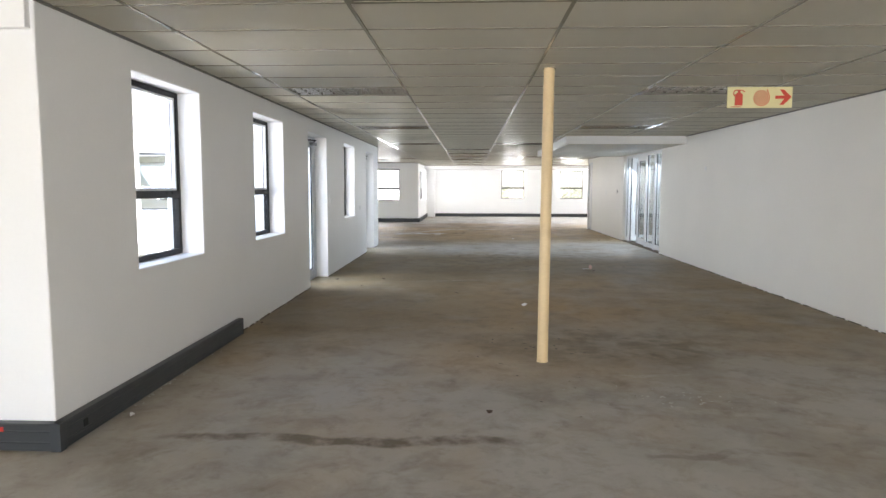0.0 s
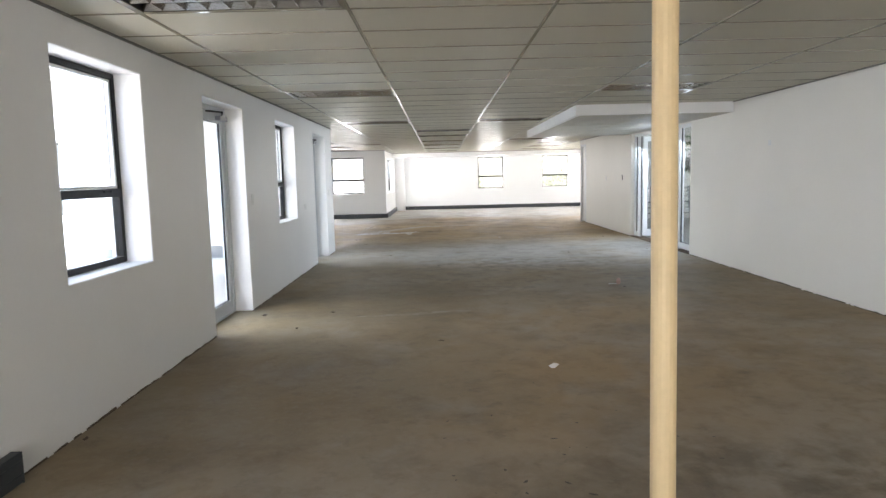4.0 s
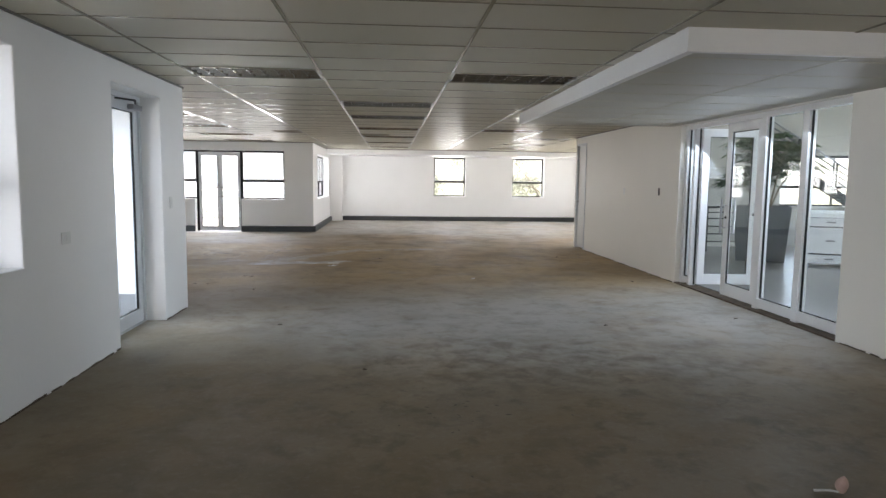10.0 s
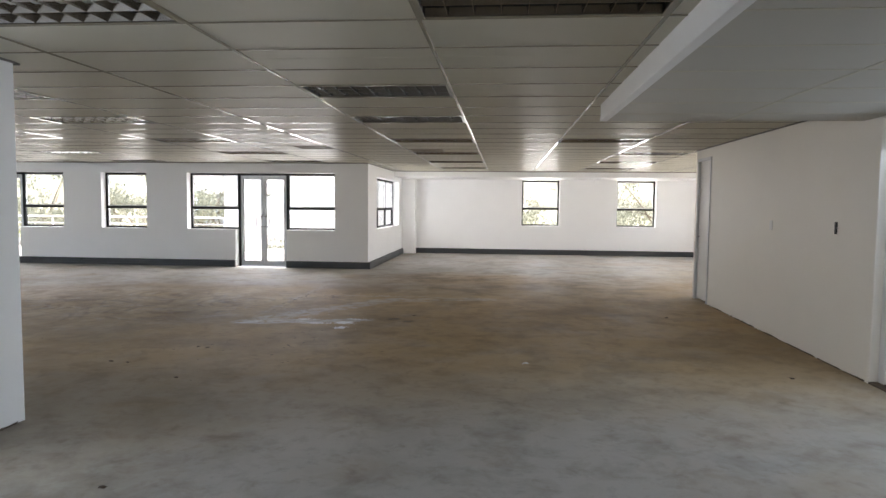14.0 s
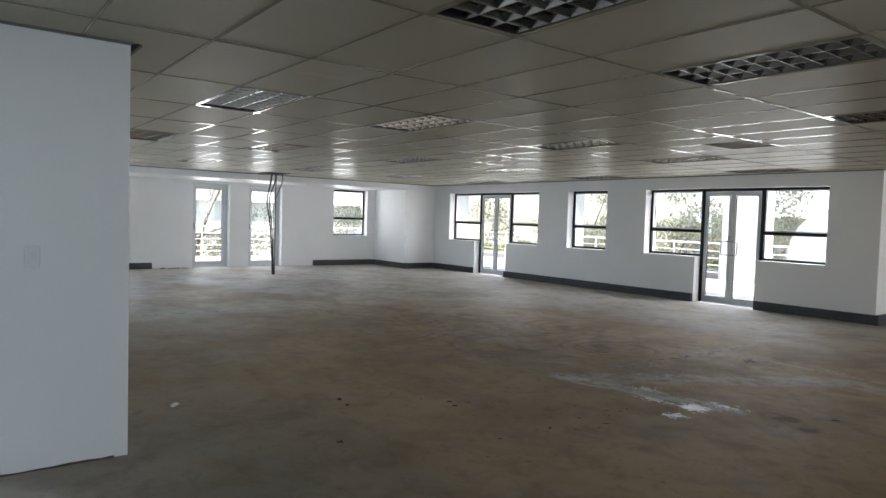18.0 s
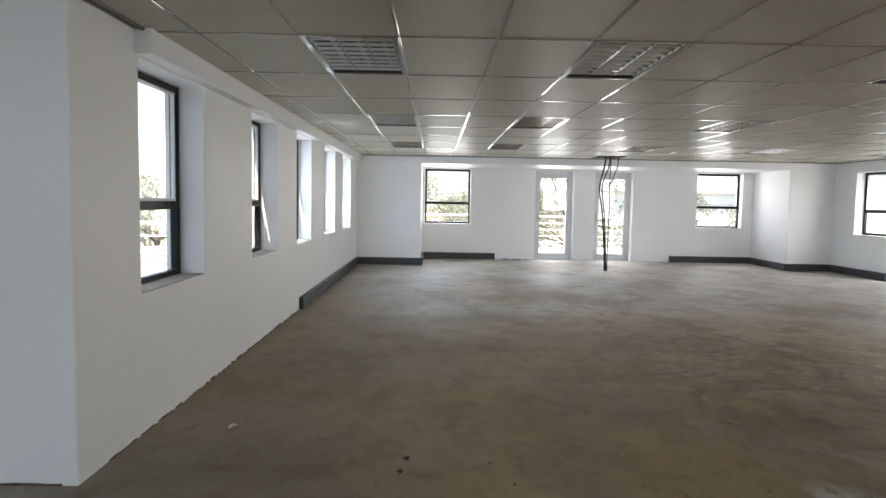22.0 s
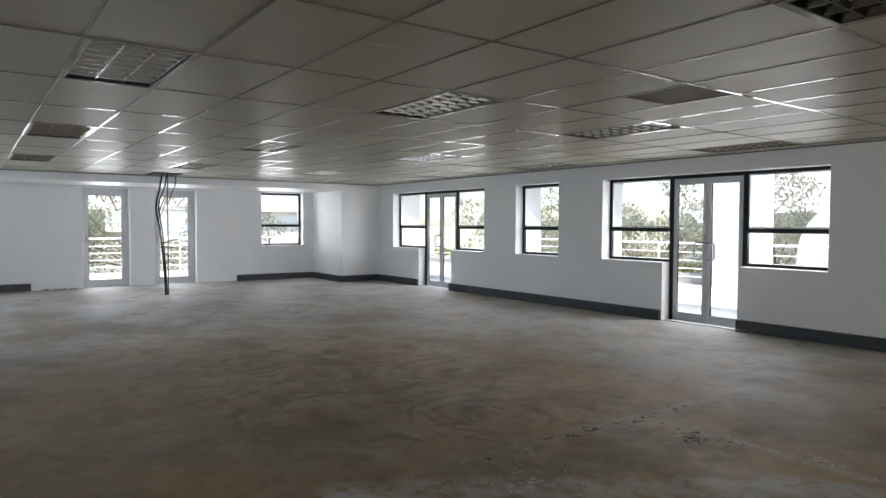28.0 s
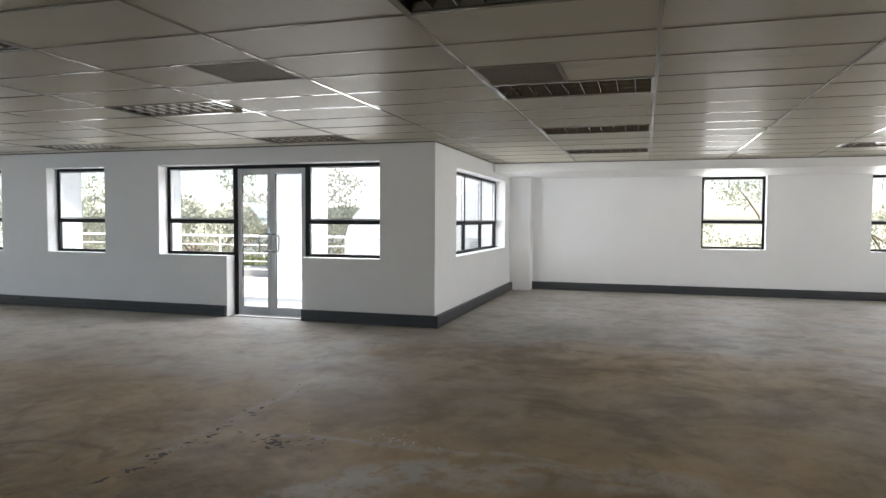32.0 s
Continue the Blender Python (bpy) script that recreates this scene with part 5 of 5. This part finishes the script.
for i, y in enumerate((7.4, 9.6, 11.8)):
    structure(part("beam_court_%d" % (i + 1), boxes((CX, XW - T, y, y + 0.25, 2.42, 2.75), bevel=0.01), OUTWALL), "white rendered beam under the court soffit", "beam")

structure(part("skirting_room_outside", boxes((CX - 6, XW - T - 0.01, YB - T - 0.02, YB - T, -0.03, 0.2)), BAND), "dark grey painted skirting band", "skirting")
for i, x in enumerate((-3.66, -6.01, -8.09, -10.19)):
    vent = new("wall_louvre")
    part("frame", hollow(0.98, 0.49, 0.03, 0.03, 0, 0.215, -0.49), WHITE_AL, vent)
    for k in range(9):
        part("slat", boxes((-0.455, 0.455, 0.004, 0.028, 0.25 + k * 0.047, 0.28 + k * 0.047), bevel=0.003), GREY_AL, vent)
    place(vent, x, YB - T - 0.031, 0, 0)
    tagged(vent, "grey slatted louvre panel on the wall under a window", "louvre panel", group="court louvres")

# ---- outside ----
bm = bmesh.new()
box(bm, -900, 900, -900, 900, -3.7, -3.6)
structure(part("ground", bm, GRASS), "dry grass ground around the building", "ground")
sheet("pavement_terrace", -20.6, XB - T, YN + T, 31.6, -3.65, -0.03, PAVE, "pale terrace paving", "pavement")
sheet("pavement_terrace_west", -20.6, XL - T, 8, YN + T, -3.65, -0.03, PAVE, "pale terrace paving", "pavement")


def railing(x0, y0, x1, y1):
    """White steel balustrade: posts and horizontal rails."""
    root = new("balustrade")
    d = Vector((x1 - x0, y1 - y0, 0))
    n = max(2, round(d.length / 1.5))
    for i in range(n + 1):
        p = d * i / n
        part("post", tube(bmesh.new(), [(p.length, 0, 0), (p.length, 0, 1.0)], 0.024, 8), WHITE_AL, root)
    for z, r in ((0.2, 0.014), (0.4, 0.014), (0.6, 0.014), (0.8, 0.014), (1.02, 0.028)):
        part("rail", tube(bmesh.new(), [(0, 0, z), (d.length, 0, z)], r, 8), WHITE_AL, root)
    root.matrix_world = pose(x0, y0, -0.03, 0, 0, math.degrees(math.atan2(d.y, d.x)))
    return tagged(root, "white steel balustrade with horizontal rails on the terrace edge", "balustrade", group="balustrades")


railing(-20.0, 31.05, -8.1, 31.05)
railing(-6.7, 31.05, -2.5, 31.05)
railing(-20.05, 8.1, -20.05, 31.0)
railing(CX - 3.2, 9.0, CX - 3.2, 14.0)


def fin(name, x0, x1, y0, y1, z1, label="white rendered fin wall outside"):
    root = part(name, boxes((x0, x1, y0, y1, -0.03, z1), bevel=0.01), OUTWALL)
    return structure(root, label, "outside wall")


for i, x in enumerate((-6.95, -9.05, -13.6)):
    fin("wall_fin_%d" % (i + 1), x - 0.25, x, YN + T, YN + T + 0.9, 3.0)
fin("wall_fin_4", 1.05, 1.30, YF + T, YF + T + 0.8, 3.0)
fin("wall_fin_5", 3.95, 4.2, YF + T, YF + T + 0.8, 3.0)
fin("wall_pylon", -8.05, -6.75, 31.0, 31.3, 3.6, "white rendered outside wall panel")
bm = bmesh.new()
curve = [(-10.5, -3.6)] + [(-10.45 + 1.9 * (1 - math.cos(a)), 0.4 + 1.89 * math.sin(a)) for a in [i * math.pi / 20 for i in range(11)]] + [(-5.8, 2.29), (-4.7, 3.0), (-1.6, 3.0), (-1.6, -3.6)]
lo, hi = [[bm.verts.new((x, y, z)) for x, z in curve] for y in (40.0, 42.5)]
bm.faces.new(lo)
bm.faces.new(hi)
for i in range(len(curve)):
    j = (i + 1) % len(curve)
    bm.faces.new((lo[i], lo[j], hi[j], hi[i]))
structure(part("wall_curved", bm, OUTWALL), "white rendered outbuilding with a curved top", "outside wall")
unit = new("air_conditioner")
part("body", boxes((-5.45, -4.85, 39.70, 39.96, 0.30, 0.72), bevel=0.01), PLATE, unit)
for z in (0.36, 0.44, 0.52, 0.60):
    part("slat", boxes((-5.40, -5.02, 39.685, 39.70, z, z + 0.04), bevel=0.002), BAND, unit)
part("bracket", boxes((-5.40, -5.36, 39.72, 40.0, 0.26, 0.30), (-4.94, -4.90, 39.72, 40.0, 0.26, 0.30)), BAND, unit)
tagged(unit, "small white air conditioner hung on the outbuilding wall", "air conditioner")


def house(x, y, turn, w, d, h):
    """A far white house with a gabled roof and windows."""
    root = new("house")
    part("wall", boxes((-w / 2, w / 2, -d / 2, d / 2, 0, h)), OUTWALL, root)
    bm = bmesh.new()
    vs = [bm.verts.new(p) for p in ((-w / 2 - 0.4, -d / 2 - 0.4, h), (w / 2 + 0.4, -d / 2 - 0.4, h), (w / 2 + 0.4, d / 2 + 0.4, h), (-w / 2 - 0.4, d / 2 + 0.4, h), (-w / 2 - 0.4, 0, h + d * 0.28), (w / 2 + 0.4, 0, h + d * 0.28))]
    for f in ((0, 1, 5, 4), (2, 3, 4, 5), (0, 4, 3), (1, 2, 5), (3, 2, 1, 0)):
        bm.faces.new([vs[i] for i in f])
    part("roof", bm, ROOF, root, "grey tiled roof")
    n = int(w // 2.6)
    for i in range(n):
        cx = -w / 2 + w * (i + 0.5) / n
        for z in ((1.0, 2.2),) if h < 4 else ((1.0, 2.2), (3.9, 5.1)):
            wd = part("window", boxes((cx - 0.6, cx + 0.6, -d / 2 - 0.02, -d / 2 + 0.02, z[0], z[1])), GREY_AL, root)
            part("frame", hollow(1.3, z[1] - z[0] + 0.1, 0.06, 0.05, -d / 2 - 0.04, z[0] - 0.05, cx - 0.65), WHITE_AL, wd)
    place(root, x, y, -3.6, turn)
    return tagged(root, "white house with a grey roof beyond the garden", "house", group="neighbouring houses")


house(-34, 27, 90, 12, 8, 5.6)
house(-12, 52, 0, 16, 9, 5.6)
house(26, 62, 0, 12, 8, 5.6)


def leaf_cloud(bm, centre, radii, n, size):
    """Many small leaf cards scattered in an uneven clump."""
    for _ in range(n):
        u = Vector((random.gauss(0, 1), random.gauss(0, 1), random.gauss(0, 1))).normalized() * random.uniform(0.35, 1.0) ** 0.6
        p = Vector(centre) + Vector((u.x * radii[0], u.y * radii[1], u.z * radii[2]))
        q = Euler((random.uniform(0, 6.3), random.uniform(0, 6.3), random.uniform(0, 6.3))).to_matrix()
        s = size * random.uniform(0.6, 1.4)
        vs = [bm.verts.new(p + q @ Vector(c) * s) for c in ((-0.5, 0, 0), (0, -0.28, 0.05), (0.55, 0, 0), (0, 0.28, 0.05))]
        bm.faces.new(vs)


def tree(seed, height=7.0, spread=3.0, leaves=5200):
    random.seed(seed)
    root = new("tree")
    bm = bmesh.new()
    top = Vector((random.uniform(-0.4, 0.4), random.uniform(-0.4, 0.4), height * 0.62))
    tube(bm, smooth_path([(0, 0, -0.1), (0.1, 0.05, height * 0.2), top * 0.7, top]), 0.20, 9, 0.07)
    part("trunk", bm, BARK, root)
    crown = bmesh.new()
    for i in range(11):
        a = i * 2.4 + random.uniform(-0.4, 0.4)
        b = Vector((math.cos(a), math.sin(a), 0)) * spread * random.uniform(0.45, 1.0) + Vector((0, 0, height * random.uniform(0.45, 0.95)))
        s = top * random.uniform(0.5, 0.95)
        limb = bmesh.new()
        tube(limb, smooth_path([s, (s + b) / 2 + Vector((0, 0, 0.25)), b]), 0.055, 6, 0.015)
        part("limb", limb, BARK, root)
        leaf_cloud(crown, b, [spread * random.uniform(0.28, 0.45)] * 2 + [height * random.uniform(0.09, 0.15)], leaves // 11, 0.13)
    part("crown", crown, FOLIAGE, root)
    return tagged(root, "leafy green tree with an open crown outside", "tree", group="garden trees")


T1, T2, T3 = tree(3, 6.3, 3.0), tree(8, 5.6, 2.8), tree(12, 7.4, 3.4)
spots = [(-17.0, 40.0), (-11.5, 41.5), (-14.5, 43.0), (-22.5, 38.5), (-0.5, 44.5), (9.0, 43.5), (11.5, 43.0), (-30.0, 29.0), (-31.5, 23.0), (-29.0, 18.0), (-31.0, 34.5), (-27.5, 12.5), (-20.0, 7.5),
         (-11.0, 47.5), (0.0, 49.0), (-35.0, 26.0), (-15.0, 47.0), (-24.0, 44.0), (-1.0, 45.5), (-13.5, 36.5), (6.5, 50.0), (-33.5, 19.5), (-25.5, 19.0), (-26.5, 22.0)]
for i, (x, y) in enumerate(spots):
    t = (T1, T2, T3)[i % 3]
    m = pose(x, y, -3.6, 0, 0, i * 67)
    if i < 3:
        t.matrix_basis = m
    else:
        copy_thing(t, m)
random.seed(5)
bm = bmesh.new()
for i in range(34):
    leaf_cloud(bm, (-20.2 + i * 0.36, 31.75 + random.uniform(-0.1, 0.1), 0.30 + random.uniform(-0.05, 0.08)), (0.42, 0.3, 0.2), 130, 0.09)
structure(part("kerb_planter", boxes((-20.6, -8.1, 31.35, 32.15, -0.6, 0.22), bevel=0.01), PAVE), "low grey planter kerb at the terrace edge", "planter kerb")
tagged(part("hedge", bm, HEDGE), "low yellow-green hedge behind the terrace railing", "hedge", kind="stuff")

# ---- scars, residue and things on the floor ----
def ragged_strip(name, x0, y0, x1, y1, w, mat, label, category, z=0.0022, step=0.028, gaps=0.1, wall_h=0.0, side=1):
    """A broken, uneven strip from point to point: on the floor, or up a wall's foot when wall_h is given."""
    d = Vector((x1 - x0, y1 - y0, 0))
    n = max(2, int(d.length / step))
    d.normalize()
    nrm = Vector((-d.y, d.x, 0)) * side
    bm = bmesh.new()
    last = None
    for i in range(n + 1):
        p = Vector((x0, y0, 0)) + d * (i * step)
        k = noise.noise(p * 3.1) * 0.7 + noise.noise(p * 11.0) * 0.5
        f = max(0.05, 0.5 + k * 1.2)
        if random.random() < gaps:
            last = None
            continue
        if wall_h:
            row = [p + nrm * 0.0, p + nrm * 0.004, p + nrm * 0.004 + Vector((0, 0, wall_h * (0.25 + f))), p + Vector((0, 0, wall_h * (0.3 + f)))]
        else:
            o = nrm * noise.noise(p * 1.7 + Vector((4, 0, 0))) * w * 0.8
            row = [p + o - nrm * w * f, p + o - nrm * w * f * 0.6 + Vector((0, 0, z)), p + o + nrm * w * f * 0.6 + Vector((0, 0, z)), p + o + nrm * w * f]
        row = [bm.verts.new(q) for q in row]
        if last:
            for a in range(3):
                bm.faces.new((last[a], last[a + 1], row[a + 1], row[a]))
        last = row
    if not bm.faces:
        bm.free()
        return None
    return tagged(part(name, bm, mat), label, category, kind="stuff")


random.seed(21)
for a, b in ((4.42, 7.37), (8.58, 12.55), (13.69, 14.36)):
    ragged_strip("mortar_scar", XW, a, XW, b, 0, SCAR, "ragged brown mortar scar at the wall's foot", "wall scar", wall_h=0.013, gaps=0.05, side=-1)
for a, b in ((4.5, 12.56), (16.2, 20.65)):
    ragged_strip("mortar_scar", XR, a, XR, b, 0, SCAR, "ragged brown mortar scar at the wall's foot", "wall scar", wall_h=0.012, gaps=0.05, side=1)
ragged_strip("mortar_scar", -7.7, YB, XW - 0.3, YB, 0, SCAR, "ragged brown mortar scar at the wall's foot", "wall scar", wall_h=0.012, gaps=0.2, side=1)
ragged_strip("mortar_scar", XL, 17.8, XL, 18.55, 0, SCAR, "ragged brown mortar scar at the wall's foot", "wall scar", wall_h=0.02, gaps=0.2, side=-1)

ragged_strip("floor_scar", -7.75, 15.0, -7.65, 18.4, 0.008, JOINT, "faint dark joint in the screed", "floor scar", gaps=0.3)


def residue(name, x, y, rx, ry, n, mat, label, category, size=0.05):
    """Flakes and smears spread over a patch of the floor."""
    bm = bmesh.new()
    for _ in range(n):
        a, r = random.uniform(0, math.tau), abs(random.gauss(0, 0.45))
        px, py = x + math.cos(a) * r * rx, y + math.sin(a) * r * ry
        s = size * random.uniform(0.3, 1.6) * (1.2 - min(1, r))
        k = random.randint(5, 8)
        t = random.uniform(0, math.tau)
        ring = []
        for q in range(k):
            b = q * math.tau / k
            e = Vector((math.cos(b) * s * random.uniform(0.6, 1.9), math.sin(b) * s * random.uniform(0.35, 0.8)))
            ring.append(bm.verts.new((px + e.x * math.cos(t) - e.y * math.sin(t), py + e.x * math.sin(t) + e.y * math.cos(t), 0.0006)))
        c = bm.verts.new((px, py, random.uniform(0.0015, 0.004)))
        for q in range(k):
            bm.faces.new((c, ring[q], ring[(q + 1) % k]))
    return tagged(part(name, bm, mat), label, category, kind="stuff")


for x, y, rx, ry, n, size in ((-0.97, 18.36, 0.20, 0.16, 90, 0.034), (-0.93, 18.02, 0.16, 0.14, 36, 0.026), (-1.28, 18.28, 0.34, 0.10, 80, 0.020), (-0.86, 18.62, 0.26, 0.14, 60, 0.016), (-1.55, 18.52, 0.42, 0.24, 150, 0.009)):
    residue("plaster_smear", x, y, rx, ry, n, SPILL, "bright white plaster spill on the screed", "floor residue", size)
residue("plaster_smear", -1.45, 18.38, 0.9, 0.22, 130, PLASTER, "pale flecks of plaster on the screed", "floor residue", 0.014)
residue("plaster_smear", -1.7, 19.1, 0.7, 0.9, 120, PLASTER, "white plaster residue smeared on the screed", "floor residue", 0.011)
residue("plaster_smear", 1.5, 2.6, 1.1, 0.7, 40, PLASTER, "pale flecks of plaster on the screed", "floor residue", 0.010)
residue("plaster_smear", -1.0, 20.9, 1.2, 0.6, 60, PLASTER, "pale flecks of plaster on the screed", "floor residue", 0.009)
residue("plaster_smear", -2.17, 2.7, 0.06, 2.2, 40, PLASTER, "pale crumbs of plaster along the trunking", "floor residue", 0.008)
residue("glue_spots", -2.2, 20.2, 0.16, 2.6, 46, JOINT, "dark glue spots along the old wall line", "floor residue", 0.022)
residue("glue_spots", -1.7, 20.6, 0.5, 0.35, 40, JOINT, "dark glue spots on the screed", "floor residue", 0.022)
residue("glue_spots", 0.5, 11.0, 1.5, 2.0, 40, JOINT, "dark glue spots on the screed", "floor residue", 0.01)
residue("glue_spots", -1.5, 17.0, 3.5, 2.5, 60, JOINT, "dark specks and grit on the screed", "floor residue", 0.014)
residue("glue_spots", 0.6, 4.0, 2.0, 3.0, 50, JOINT, "dark specks and grit on the screed", "floor residue", 0.012)
random.seed(9)
for x, y, r in ((-2.03, 8.29, 0.05), (-1.31, 8.35, 0.045), (-1.54, 7.62, 0.02), (-0.13, 6.99, 0.03), (3.58, 16.22, 0.03), (3.24, 19.32, 0.03), (-1.75, 15.57, 0.03), (-2.01, 16.72, 0.03), (-2.12, 16.75, 0.028), (2.86, 10.11, 0.035), (2.2, 9.5, 0.03), (0.18, 2.22, 0.028), (-1.06, 13.44, 0.03), (3.77, 13.62, 0.03), (-0.16, 11.84, 0.025), (2.23, 13.33, 0.02), (-2.45, 16.01, 0.025), (-0.16, 18.98, 0.03), (-2.64, 16.04, 0.03), (-2.17, 4.93, 0.025)):
    flat_scrap("dry_leaf", x, y, r, DEBRIS, "curled brown dry leaf lying on the screed", "leaf")
for x, y, r in ((0.72, 6.13, 0.045), (-2.08, 2.04, 0.022), (-9.47, 15.6, 0.05), (1.25, 16.41, 0.045), (-3.11, 14.92, 0.04)):
    flat_scrap("paper_scrap", x, y, r, PAPER, "crumpled white paper scrap lying on the screed", "paper", lift=0.03)


def seed_husk(x, y, turn):
    """A curled dry husk standing on end, with its stalk lying beside it."""
    root = new("seed_husk")
    bm = bmesh.new()
    rows = []
    for inner in (0, 1):
        grid = []
        for i in range(9):
            u = i / 8
            half = 0.030 * math.sin(math.pi * min(1, 0.16 + u * 0.84)) ** 0.7
            lean = 0.018 * u * u
            line = []
            for j in range(7):
                v = (j - 3) / 3
                d = half - inner * 0.002
                line.append(bm.verts.new((d * math.sin(v * 1.9), 0.012 - d * 0.75 * math.cos(v * 1.9) - lean, 0.004 + 0.085 * u + 0.006 * v * v)))
            grid.append(line)
        rows.append(grid)
    for k, g in enumerate(rows):
        for i in range(8):
            for j in range(6):
                q = (g[i][j], g[i][j + 1], g[i + 1][j + 1], g[i + 1][j])
                bm.faces.new(q if k == 0 else q[::-1])
    a, b = rows
    rim = [(0, j) for j in range(7)] + [(i, 6) for i in range(1, 9)] + [(8, j) for j in range(5, -1, -1)] + [(i, 0) for i in range(7, 0, -1)]
    for p, q in zip(rim, rim[1:] + rim[:1]):
        bm.faces.new((a[p[0]][p[1]], a[q[0]][q[1]], b[q[0]][q[1]], b[p[0]][p[1]]))
    part("husk", bm, HUSK, root)
    part("stalk", tube(bmesh.new(), smooth_path([Vector((-0.018, 0, 0.012)), Vector((-0.06, 0.004, 0.016)), Vector((-0.125, 0.012, 0.010))]), 0.0045, 6, 0.0065), PLASTER, root, "pale dry stalk")
    place(root, x, y, 0, turn)
    return tagged(root, "curled pinkish dry seed husk with a pale stalk on the screed", "seed husk")


seed_husk(2.17, 9.70, -8)
